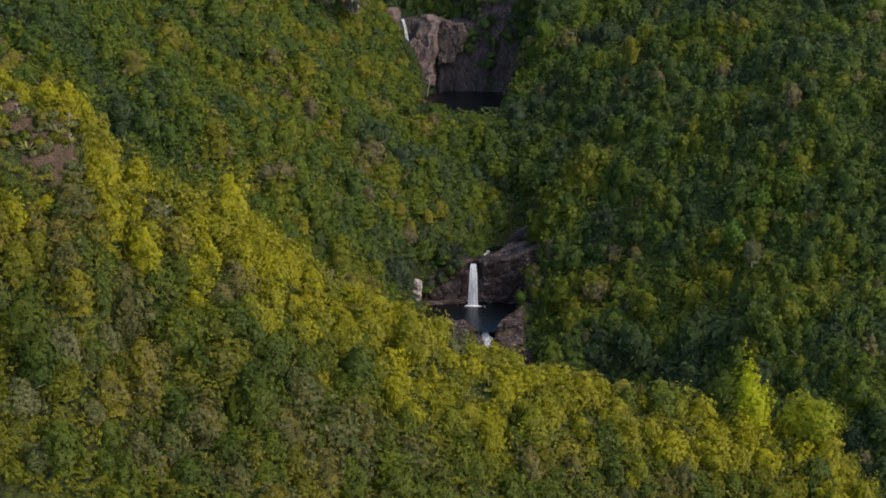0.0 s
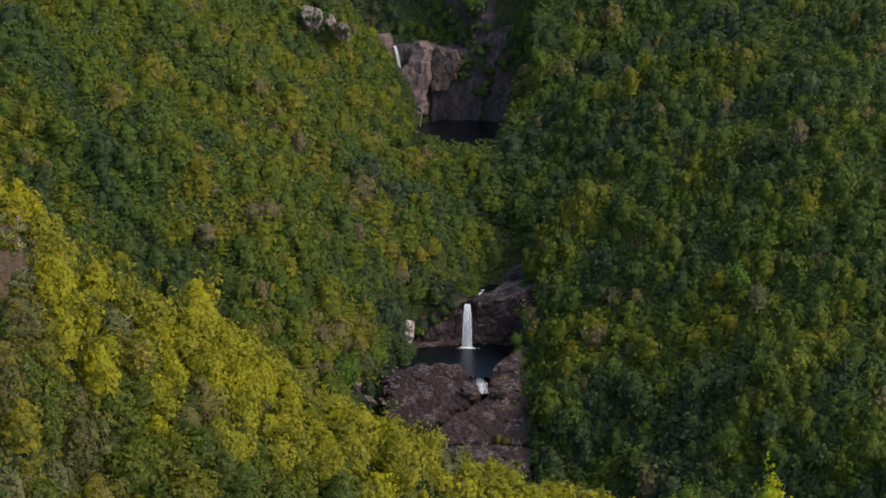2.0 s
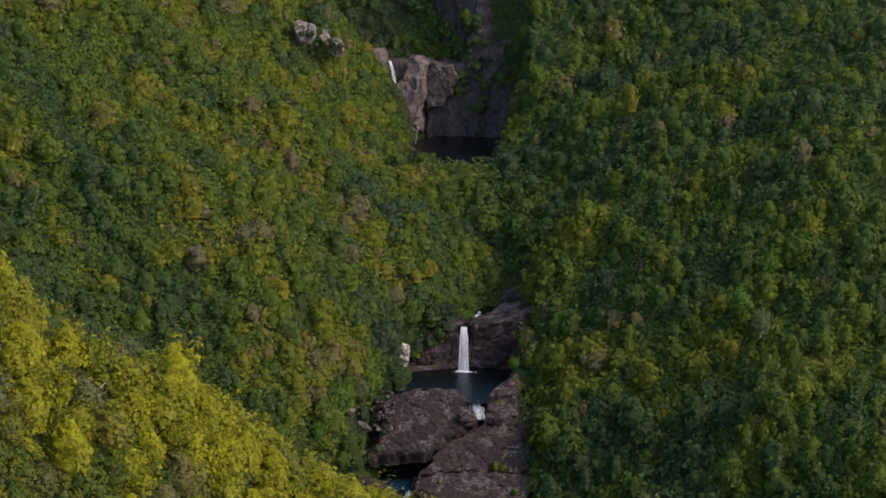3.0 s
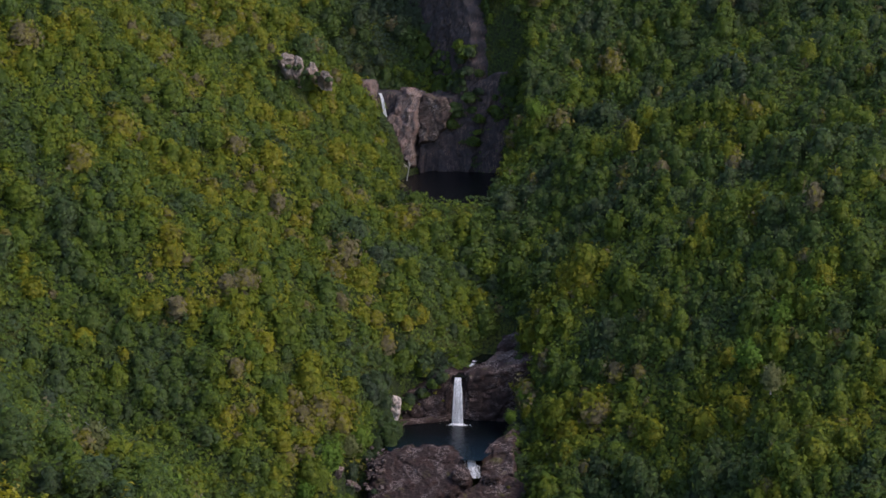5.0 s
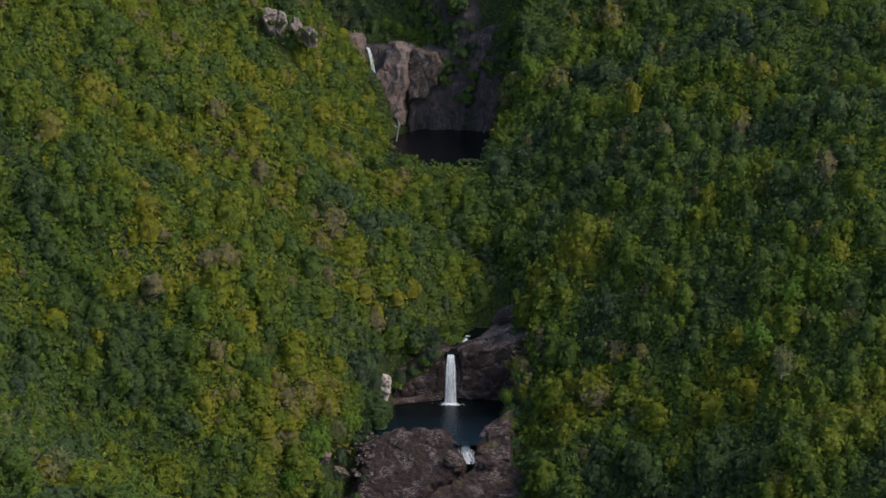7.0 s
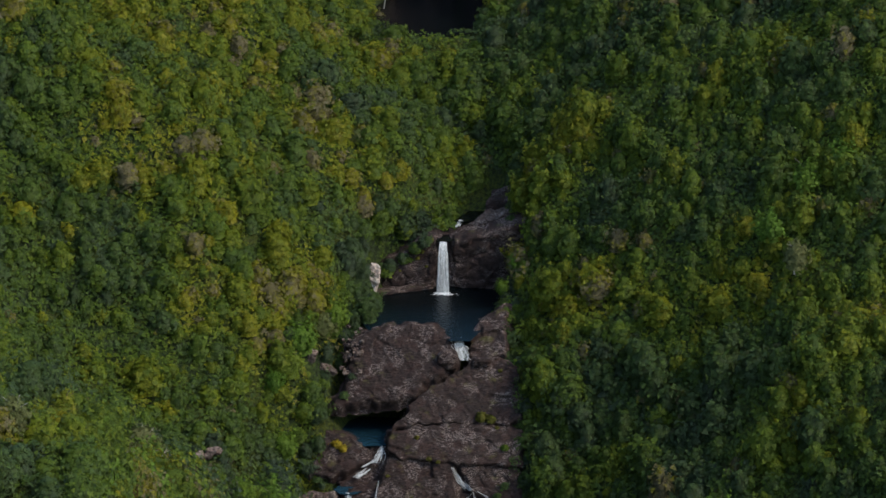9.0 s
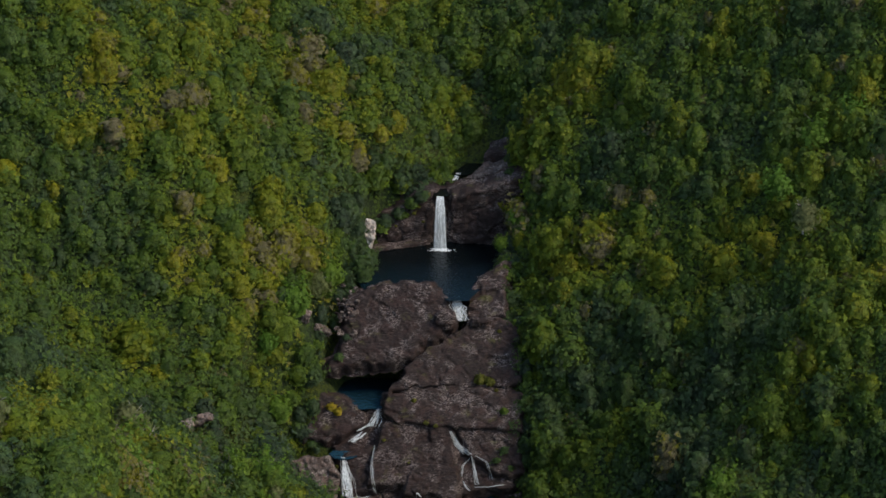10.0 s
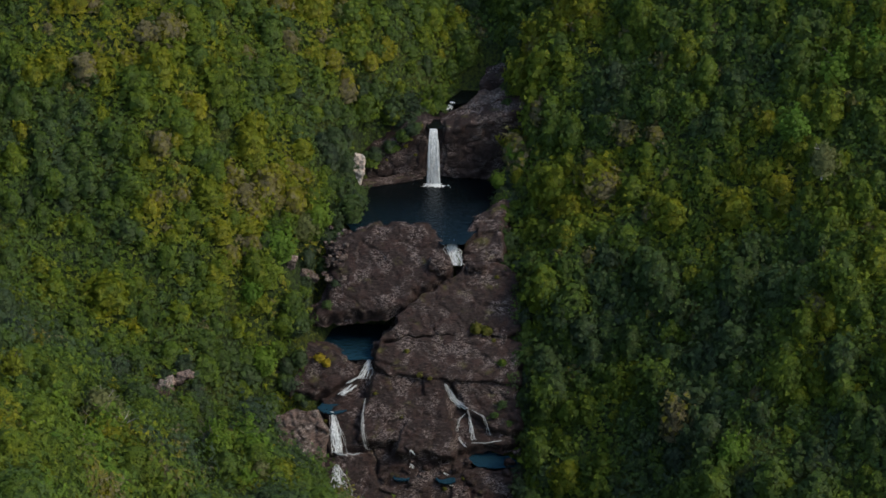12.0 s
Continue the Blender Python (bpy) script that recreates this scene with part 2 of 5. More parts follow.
def water_material(name, deep, shallow, near_y, far_y):
    """Still water, bluer where it is shallow towards its outlet."""
    m, nt, bsdf = shader(name)
    a = wobble(nt, 0.9, 3.0, (1, 1, 1))
    geo = nt.nodes.new("ShaderNodeNewGeometry")
    at = nt.nodes.new("ShaderNodeSeparateXYZ")
    nt.links.new(geo.outputs["Position"], at.inputs["Vector"])
    along = node(nt, "ShaderNodeMapRange")
    along.inputs[1].default_value, along.inputs[2].default_value = far_y, near_y
    nt.links.new(calc(nt, "ADD", at.outputs["Y"], calc(nt, "MULTIPLY", wobble(nt, 0.15, 2.0), 6.0)), along.inputs[0])
    nt.links.new(ramp(nt, along.outputs[0], [(0.0, deep), (1.0, shallow)]), bsdf.inputs["Base Color"])
    bsdf.inputs["Roughness"].default_value = 0.24
    bsdf.inputs["IOR"].default_value = 1.33
    bsdf.inputs["Specular IOR Level"].default_value = 0.5
    relief(nt, bsdf, a, 0.9, 0.3)
    return m


WATER = water_material("pool_water", (0.001, 0.003, 0.004), (0.003, 0.012, 0.021), -28, -6)
WATER_BLUE = water_material("shallow_water", (0.003, 0.011, 0.018), (0.011, 0.038, 0.060), -46, -34)
# The same still water for shaded pools, with their shade in its darker colour.
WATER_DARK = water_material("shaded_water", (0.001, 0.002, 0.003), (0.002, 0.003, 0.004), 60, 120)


def foam_material():
    m, nt, bsdf = shader("white_water")
    a = wobble(nt, 4.0, 4.0, (1, 1, 0.07))
    nt.links.new(ramp(nt, a, [(0.3, (0.66, 0.69, 0.71)), (0.6, (0.88, 0.89, 0.90))]), bsdf.inputs["Base Color"])
    bsdf.inputs["Roughness"].default_value = 0.45
    relief(nt, bsdf, a, 0.6, 0.1)
    thin = nt.nodes.new("ShaderNodeBsdfTransparent")
    both = nt.nodes.new("ShaderNodeMixShader")
    nt.links.new(ramp(nt, a, [(0.34, (0.45, 0.45, 0.45)), (0.60, (0.08, 0.08, 0.08))]), both.inputs[0])
    nt.links.new(bsdf.outputs[0], both.inputs[1])
    nt.links.new(thin.outputs[0], both.inputs[2])
    nt.links.new(both.outputs[0], nt.nodes["Material Output"].inputs["Surface"])
    return m


FOAM = foam_material()


# ---------------------------------------------------------------- mesh helpers
def soup(name, verts, tris, materials, which=None, tone=None, out=None):
    """A mesh from arrays of corners and triangles."""
    me = bpy.data.meshes.new(name)
    me.vertices.add(len(verts))
    me.vertices.foreach_set("co", np.ascontiguousarray(verts, dtype=np.float32).ravel())
    me.loops.add(len(tris) * 3)
    me.loops.foreach_set("vertex_index", np.ascontiguousarray(tris, dtype=np.int32).ravel())
    me.polygons.add(len(tris))
    me.polygons.foreach_set("loop_start", np.arange(0, len(tris) * 3, 3, dtype=np.int32))
    for mat in materials:
        me.materials.append(mat)
    if which is not None:
        me.polygons.foreach_set("material_index", np.ascontiguousarray(which, dtype=np.int32))
    if tone is not None:
        at = me.attributes.new("tone", "FLOAT", "POINT")
        at.data.foreach_set("value", np.ascontiguousarray(tone, dtype=np.float32))
    if out is not None:
        at = me.attributes.new("out", "FLOAT_VECTOR", "POINT")
        at.data.foreach_set("vector", np.ascontiguousarray(out, dtype=np.float32).ravel())
    me.update(calc_edges=True)
    return me


def smooth(me):
    me.polygons.foreach_set("use_smooth", np.ones(len(me.polygons), dtype=bool))
    return me


def part(name, me, parent, label=""):
    ob = new(name, me)
    ob.parent = parent
    return tagged(ob, label) if label else ob


def waves(x, y, size, seed, octaves=3):
    """Soft uneven ground, about -1 to 1."""
    rng = np.random.default_rng(seed)
    out, amp = np.zeros(np.shape(x)), 1.0
    for k in range(octaves):
        for _ in range(4):
            a, p = rng.uniform(0, 2 * math.pi, 2)
            f = 2 * math.pi / (size / 2 ** k) * rng.uniform(0.7, 1.3)
            out = out + amp * 0.35 * np.sin(f * (np.cos(a) * x + np.sin(a) * y) + p)
        amp *= 0.5
    return out


# ---------------------------------------------------------------- the lie of the land
# the stream: y, its x, the height of its bed, half the bed's width
STREAM = np.array([
    (-260, 60, -92, 8), (-150, 45, -70, 8), (-100, 22, -58, 10), (-72, 4, -50, 14), (-58, -2, -44, 15),
    (-50, -4, -31, 15), (-33, -4, -26, 15), (-28.5, -2, -8, 14), (6, 0, -4, 15), (11, 2, 9, 12),
    (20, 4, 11.6, 6), (28, 8, 14.5, 5), (36, 8, 23, 3), (62, -4, 47, 5), (71, -9, 52.3, 10), (82, -11, 49, 15), (130, -12, 48, 16), (138, -24, 60, 14), (146, -28, 77, 11),
    (153, -32, 90, 12), (158, -34, 101, 12), (164, -36, 104, 10), (182, -38, 122, 8), (230, -40, 150, 8)], dtype=float)
# cross-sections: y, heights 140, 90, 50, 24 m to one side of the stream, then 24, 50, 90, 140 m to the other
SIDES = np.array([
    (-230, 75, 61, 22, -20, -80, -64, -35, 3), (-160, 44, 26, -6, -36, -62, -43, -12, 14),
    (-100, 38, 1, -18, -46, -50, -24, 10, 22), (-60, 57, 18, -5, -34, -36, -15, 17, 33),
    (-20, 87, 64, 34, 6, -1, 15, 46, 66), (20, 115, 76, 48, 34, 28, 53, 76, 93),
    (70, 150, 104, 66, 49, 56, 77, 92, 107), (105, 165, 124, 97, 57, 84, 90, 98, 112), (118, 170, 130, 99, 57, 92, 97, 103, 115),
    # the far heights on the sun's side are raised to shade the gorge
    (137, 176, 124, 90, 76, 112, 118, 120, 124), (147, 178, 123, 86, 79, 122, 127, 129, 132), (156, 180, 122, 98, 98, 132, 136, 138, 140), (190, 200, 165, 145, 135, 130, 128, 130, 138)], dtype=float)
OFFSETS = np.array([-140, -90, -50, -24, 24, 50, 90, 140], dtype=float)
# the spur in front: x, height of its crest
CREST = np.array([(-90, 152), (-40, 134), (-14, 123), (-7, 120.8), (-3, 114.4), (9, 109.4), (19, 100.1), (28, 95.1), (38, 88.4), (49, 83.6), (60, 80.5), (70, 77), (80, 74), (84, 70), (88, 62), (112, 40), (160, 20), (220, -20)], dtype=float)


# ribs and gullies of the slopes: x, y, how wide, how high
RELIEF = [
    (-60, -34, 15, 10), (-34, -48, 12, 10), (-54, -80, 11, -8), (-76, -76, 12, -4), (-50, -8, 14, 4.5), (-88, -22, 10, 4),
    (-50, -186, 14, -6), (-29, -116, 13, 6), (40, 98, 20, -9), (78, -46, 13, -6), (106, -2, 11, 7), (34, -34, 9, 5),
    (66, -100, 10, 9), (88, -72, 9, 6), (33, 28, 13, 7), (27, 10, 9, 5), (-34, -130, 6, -8), (-27, -143, 6, -8), (-37, -110, 5, -5), (84, 32, 16, -5), (-10, 21, 8, 8), (-26, 2, 10, 4), (58, -16, 10, 5)]


def stream_x(y):
    return np.interp(y, STREAM[:, 0], STREAM[:, 1])


def valley(x, y):
    x, y = np.broadcast_arrays(np.asarray(x, float), np.asarray(y, float))
    off = x - stream_x(y)
    bed, half = np.interp(y, STREAM[:, 0], STREAM[:, 2]), np.interp(y, STREAM[:, 0], STREAM[:, 3])
    cols = [np.interp(y, SIDES[:, 0], SIDES[:, k + 1]) for k in range(8)]
    z = np.where(off < 0, cols[0], cols[7]) + np.maximum(np.abs(off) - 140, 0) * 0.18
    pos = [np.full(x.shape, v) for v in OFFSETS[:4]] + [-half, half] + [np.full(x.shape, v) for v in OFFSETS[4:]]
    val = cols[:4] + [bed, bed] + cols[4:]
    for k in range(9):
        inside = (off >= pos[k]) & (off < pos[k + 1])
        u = (off - pos[k]) / np.maximum(pos[k + 1] - pos[k], 0.1)
        z = np.where(inside, val[k] + (val[k + 1] - val[k]) * u, z)
    return z


def spur(x, y):
    dy = y - (-393 + 0.36 * (x + 6))
    d = dy * 0.941
    foot = x + 0.339 * d
    top = np.interp(foot, CREST[:, 0], CREST[:, 1])
    return top - 0.98 * (np.sqrt(d * d + 9) - 3)


def ground(x, y):
    x, y = np.asarray(x, float), np.asarray(y, float)
    a, b = valley(x, y), np.maximum(spur(x, y), -95)
    far = np.clip((y + 300) / 60, 0, 1)
    a = np.where(y < -240, np.interp(y, [-420, -300, -240], [-95, -40, 0]) * 0 + a * far + (1 - far) * -95, a)
    z = np.maximum(a, b)
    off = np.abs(x - stream_x(y))
    bank = np.clip((off - np.interp(y, STREAM[:, 0], STREAM[:, 3])) / 10, 0, 1)
    for rx, ry, wide, high in RELIEF:
        z = z + bank * high * np.exp(-((x - rx) ** 2 + (y - ry) ** 2) / (2 * wide * wide))
    # the feet of the banks stand back behind the lower falls and the shallow pool
    left = x < stream_x(y)
    cut = 1.156 * (y + 30) - np.where(left, 3.5, 5.5) + np.maximum(-30.5 - x, 0) * 2.3 + np.maximum(x - 24, 0) * 3.0 + np.maximum(np.where(left, -72, -66) - y, 0) * 2.0 + np.maximum(y + 55, 0) * 1.5
    cut = np.maximum(cut, np.interp(y, STREAM[:, 0], STREAM[:, 2]))
    z = np.where((y < -40) & (y > -95), np.minimum(z, cut), z)
    rough = np.clip((off - 16) / 20, 0, 1)
    return z + waves(x, y, 38, 5) * 1.6 * rough


def undergrowth(x, y):
    """The ground with its cover of low shrubs."""
    rough = np.clip((np.abs(x - stream_x(y)) - 13) / 8, 0, 1)
    lump = waves(x, y, 7.5, 15, 2) * 0.6
    return ground(x, y) + lump * rough


def axis(lo, hi, step):
    inner = np.arange(lo, hi + step / 2, step)
    out = np.cumsum(step * 1.35 ** np.arange(1, 19))
    return np.concatenate([(lo - out)[::-1], inner, hi + out])


def build_ground():
    xs, ys = axis(-180, 180, 3.0), axis(-440, 200, 3.0)
    xg, yg = np.meshgrid(xs, ys)
    z = undergrowth(np.clip(xg, -230, 260), np.clip(yg, -560, 240))
    verts = np.stack([xg, yg, z], -1).reshape(-1, 3)
    nx, ny = len(xs), len(ys)
    i = (np.arange(ny - 1)[:, None] * nx + np.arange(nx - 1)[None]).ravel()
    tris = np.concatenate([np.stack([i, i + 1, i + nx + 1], 1), np.stack([i, i + nx + 1, i + nx], 1)])
    tagged(new("ground", smooth(soup("ground", verts, tris, [GROUND]))), "steep forested valley sides with leaf-littered soil and low undergrowth", "ground", kind="structure")


build_ground()


# ---------------------------------------------------------------- rocks
def rock_mesh(size, seed, detail=5, box=7.0, rough=0.10, crack=3.2, depth=0.55, grain=0.16):
    """A block with blunt edges, split by cracks into uneven plates."""
    bm = bmesh.new()
    bmesh.ops.create_icosphere(bm, subdivisions=detail, radius=1.0)
    sx, sy, sz = size
    shift = Vector((seed * 7.31, seed * 3.17, seed * 5.71))
    mean = (sx * sy * sz) ** (1 / 3)
    depth = min(depth, 0.14 * mean)
    crack = min(crack, mean * 0.8)
    for v in bm.verts:
        d = v.co.normalized()
        p = d * (abs(d.x) ** box + abs(d.y) ** box + abs(d.z) ** box) ** (-1 / box)
        q = Vector((p.x * sx, p.y * sy, p.z * sz))
        low = noise.fractal(q / mean * 0.8 + shift, 1.0, 2.0, 3)
        w = q + noise.noise_vector(q * 0.35 + shift) * 0.9
        near, spots_at = noise.voronoi(Vector((w.x, w.y, w.z * 1.5)) / crack + shift)
        edge = min((near[1] - near[0]) / 0.22, 1.0)
        cell = noise.noise(spots_at[0] * 9.7)
        fine = noise.fractal(q * 0.8 + shift, 0.8, 2.1, 4)
        bed = math.sin((q.z + 0.4 * q.x + 1.5 * noise.noise(q * 0.2 + shift)) * 2.1)
        out = depth * (cell * 1.1 + edge - 1.0) + grain * fine * 1.8 + grain * 0.5 * bed
        v.co = q * (1 + rough * low * 2.0) + d * out
    me = bpy.data.meshes.new("rock")
    bm.to_mesh(me)
    bm.free()
    return smooth(me)


def rock(name, label, place, size, material, seed, turn=(0, 0, 0), spin=0.0, detail=5, group="rocks of the gorge", **shape):
    me = rock_mesh(size, seed, detail, **shape)
    me.materials.append(material)
    ob = new(name, me)
    ob.matrix_world = pose(*place, *turn) @ pose(0, 0, 0, 0, 0, spin)
    return tagged(ob, label, "rock", group)


def cells(u, v, size, seed):
    """Uneven plates: how far each place is from a crack (0 to 1) and its plate's own height and lean (about -1 to 1)."""
    rng = np.random.default_rng(seed)
    table = rng.uniform(0, 1, (64, 64, 5))
    gu, gv = np.floor(u / size).astype(int), np.floor(v / size).astype(int)
    best, second, own, tilt = np.full(u.shape, 9.0), np.full(u.shape, 9.0), np.zeros(u.shape), np.zeros(u.shape)
    for du in (-1, 0, 1):
        for dv in (-1, 0, 1):
            t = table[(gu + du) % 64, (gv + dv) % 64]
            d = np.hypot(gu + du + t[..., 0] - u / size, gv + dv + t[..., 1] - v / size)
            closer = d < best
            second = np.where(closer, best, np.minimum(second, d))
            own = np.where(closer, t[..., 2] * 2 - 1, own)
            lean = (t[..., 3] * 2 - 1) * (gu + du + t[..., 0] - u / size) + (t[..., 4] * 2 - 1) * (gv + dv + t[..., 1] - v / size)
            tilt = np.where(closer, lean, tilt)
            best = np.minimum(best, d)
    return np.minimum((second - best) / 0.18, 1.0), own * 0.6 + tilt * 1.5


def inside(u, v, outline):
    """Distance from an outline, positive inside it."""
    near, odd = np.full(u.shape, 1e9), np.zeros(u.shape, bool)
    for (au, av), (bu, bv) in zip(outline, outline[1:] + outline[:1]):
        lu, lv = bu - au, bv - av
        k = np.clip(((u - au) * lu + (v - av) * lv) / (lu * lu + lv * lv), 0, 1)
        near = np.minimum(near, np.hypot(u - au - k * lu, v - av - k * lv))
        cross = (av > v) != (bv > v)
        odd ^= cross & (u < au + (v - av) / np.where(lv == 0, 1e-9, lv) * lu)
    return np.where(odd, near, -near)


class Face:
    """A rock face to carve plates on: its origin and its two directions; u along it, v across it, w out of it."""

    def __init__(self, origin, along, across):
        self.o, self.a, self.b = Vector(origin), Vector(along).normalized(), Vector(across).normalized()
        self.n = self.a.cross(self.b).normalized()
        if self.n.y > 0 and abs(self.n.z) < 0.9 or self.n.z < -0.5:
            self.n = -self.n
        self.done = []

    def at(self, u, v, w):
        return np.array(self.o) + np.multiply.outer(u, np.array(self.a)) + np.multiply.outer(v, np.array(self.b)) + np.multiply.outer(w, np.array(self.n))


def plate_height(u, v, outline, lift, base, bevel, seed, lean, crack, depth, slant, grain=0.55):
    wu = u + waves(u, v, 6.0, seed + 3, 2) * 0.7
    wv = v + waves(u, v, 6.0, seed + 4, 2) * 0.7
    d = inside(u + waves(u, v, 6.0, seed + 1, 2) * 0.6, v + waves(u, v, 6.0, seed + 2, 2) * 0.6, outline) + 0.5
    s = np.clip(d / (bevel * 0.34), 0, 1)
    mu, mv = np.mean([p[0] for p in outline]), np.mean([p[1] for p in outline])
    top = lift + lean[0] * (u - mu) + lean[1] * (v - mv)
    ca, sa = math.cos(slant), math.sin(slant)
    e1, n1 = cells((wu * ca + wv * sa) * grain, -wu * sa + wv * ca, crack, seed + 5)
    e2, n2 = cells((wu * ca + wv * sa) * grain * 1.1, -wu * sa + wv * ca, crack * 0.36, seed + 6)
    fine = waves(u, v, 2.2, seed + 7, 3) + 0.8 * cells(wu, wv, crack * 0.16, seed + 8)[1]
    beds = (-wu * sa + wv * ca) / (crack * 0.42) + 0.35 * waves(u, v, 5.0, seed + 9, 3)
    ledge = beds - np.floor(beds)
    ledge = np.minimum(ledge, (1 - ledge) * 6) * np.clip(0.6 + 0.8 * waves(u, v, 7.0, seed + 10, 2), 0, 1.2)
    detail = depth * (0.55 * n1 + 0.30 * (e1 - 1)) + depth * (0.20 * n2 + 0.20 * (e2 - 1)) + depth * 0.30 * ledge + 0.07 * fine
    w = base + (top - base) * (1 - (1 - s) ** 1.6) + detail * np.clip(d / 1.4, 0.12, 1)
    return np.where(d < -0.3, base - 1.5, w), d


def plate(face, name, label, outline, material, seed, lift=1.5, base=-4.0, bevel=3.0, lean=(0, 0), crack=4.0, depth=0.8, slant=0.0, step=0.30, grain=0.55, group="rocks of the gorge"):
    """One mass of rock on a face, with rounded edges that run down into the cracks round it."""
    us = np.arange(min(p[0] for p in outline) - 1.2, max(p[0] for p in outline) + 1.2, step)
    vs = np.arange(min(p[1] for p in outline) - 1.2, max(p[1] for p in outline) + 1.2, step)
    u, v = np.meshgrid(us, vs)
    w, d = plate_height(u, v, outline, lift, base, bevel, seed, lean, crack, depth, slant, grain)
    face.done.append((outline, lift, base, bevel, seed, lean, crack, depth, slant, grain))
    verts = face.at(u, v, w).reshape(-1, 3)
    n = len(us)
    q = (np.arange(len(vs) - 1)[:, None] * n + np.arange(n - 1)[None]).ravel()
    quad = np.stack([q, q + 1, q + n + 1, q + n], 1)
    quad = quad[(d.ravel()[quad] > -0.9).any(axis=1)]
    used, back = np.unique(quad, return_inverse=True)
    quad = back.reshape(-1, 4)
    if face.a.cross(face.b).dot(face.n) < 0:
        quad = quad[:, ::-1]
    tris = np.concatenate([quad[:, :3], quad[:, [0, 2, 3]]])
    middle = verts[used].mean(axis=0)
    ob = new(name, smooth(soup(name, verts[used] - middle, tris, [material])))
    ob.location = middle
    return tagged(ob, label, "rock", group)


def height_on(face, u, v):
    u, v = np.asarray(u, float), np.asarray(v, float)
    return np.max([plate_height(u, v, *p)[0] for p in face.done], axis=0)


# the stair of rock below the main pool
STAIR = Face((0, -30, 0), (1, 0, 0), (0, -0.654, -0.756))
plate(STAIR, "rock_dome", "broad dark brown rock dome below the pool", [(-20.5, 2.0), (-14, -1.2), (-10.5, -1.8), (-6.7, -3.0), (-0.1, -2.4), (4.5, 0.6), (6.2, 4.6), (6.2, 8.0), (2.9, 10.6), (-1.3, 12.8), (-1.9, 15.4), (-5.9, 17), (-15, 18.4), (-24.5, 20.4), (-23, 17), (-20, 13.5), (-20, 9)], ROCK_WET, 8, 1.3, -0.6, 3.6, (0.02, 0.02), 5.0, 0.6, 0.5)
plate(STAIR, "rock_slab", "large tilted rock slab with pale diagonal streaks", [(10.7, 5.0), (17.8, 5.1), (23, 8), (24, 22.4), (12.1, 22.9), (1.9, 23.2), (-7.0, 25.2), (-8.8, 25.8), (-7.6, 22.8), (-3.1, 17.3), (1.0, 13.2), (7.1, 9.1)], ROCK_SLAB, 11, 1.3, -5.0, 2.6, (-0.02, 0.03), 4.4, 0.7, 0.65)
plate(STAIR, "rock_shelf", "broad brown rock shelf with moss", [(-9.2, 26.3), (-2.8, 23.9), (11, 22.8), (17, 23.6), (23.5, 24), (24, 33.4), (7, 33.4), (-6, 32.4), (-9, 30)], ROCK_SLAB, 12, 2.0, 0.2, 2.0, (0, 0.12), 4.5, 0.7, 0.1)
plate(STAIR, "rock_shelf", "brown rock shelf with a yellow bush", [(-28, 24.8), (-22, 26.2), (-17.3, 27.2), (-15, 29.4), (-13.4, 31.4), (-13.4, 33), (-19, 36.5), (-28, 38)], ROCK_WET, 15, 0.6, -1.6, 3.0, (0, 0.04), 4.0, 0.7)
plate(STAIR, "rock_block", "massive dark rock block between the streams", [(-10.2, 36), (-9, 32.6), (7, 32.0), (8.4, 40), (9, 47), (-12, 48)], ROCK_WET, 14, 2.0, 0.5, 2.6, (0, 0.10), 4.5, 0.9)
plate(STAIR, "rock_block", "dark brown step of rock above the lower basin", [(-1, 43), (8.6, 42.4), (9.4, 50), (-3, 50)], ROCK_SLAB, 24, 3.2, 1.6, 1.8, (0, 0.12), 3.0, 0.7)
plate(STAIR, "rock_block", "brown rock block beside the twin cascade", [(7.6, 32.4), (23, 32.4), (24, 44), (18, 44), (14, 41.5), (11.4, 38.5)], ROCK_SLAB, 13, 1.6, 0.2, 2.6, (0, 0.05), 3.6, 0.8, 0.3)
plate(STAIR, "rock_block", "wet rock face behind the split falls", [(8.4, 39.5), (15, 41.5), (21, 44), (23, 46.4), (14, 47.0), (11.6, 48.4), (8.6, 50)], ROCK_WET, 25, 0.2, -1.0, 1.6, (0, 0.06), 3.0, 0.6)
plate(STAIR, "rock_block", "pale brown streaked rock block beside the fall", [(-31.5, 43.5), (-27, 41.2), (-20.6, 40.6), (-18.8, 45), (-19, 52), (-19.8, 62), (-28, 62), (-30.5, 53)], ROCK_BANK, 16, 2.8, -4.0, 3.4, (-0.03, 0.05), 3.2, 1.3, 0.8)
plate(STAIR, "rock_block", "dark rock ledge under the stream", [(-19.2, 41.2), (-11.2, 38), (-10, 48.6), (-18, 50.4)], ROCK_WET, 17, 0.8, -0.4, 1.8, (0, 0.04), 3.2, 0.7)
plate(STAIR, "rock_shelf", "wet rock ledge between two falls", [(-20, 51.4), (-9, 50), (-7.4, 59), (-9, 64), (-20, 64)], ROCK_WET, 26, 0.6, -0.8, 2.0, (0, 0.03), 3.2, 0.7)
plate(STAIR, "rock_shelf", "low rock shelf in the lower basin", [(-8, 49), (9, 49.4), (13, 51.6), (9, 58), (-6.6, 58.4)], ROCK_SLAB, 18, -0.3, -1.4, 2.0, (0, 0.02), 3.0, 0.9)
plate(STAIR, "rock_shelf", "low brown rock shelf in the lower basin", [(9.6, 56), (13, 53.0), (25, 52.4), (27, 64), (9, 64)], ROCK_SLAB, 19, 0.5, -1.2, 2.2, (0, 0.02), 3.2, 0.8)
plate(STAIR, "rock_shelf", "dark rock shelf in the lower basin", [(-9, 59), (9, 58), (9.6, 70), (-10, 70)], ROCK_WET, 20, -0.2, -1.3, 2.2, (0, 0.02), 3.6, 0.8)
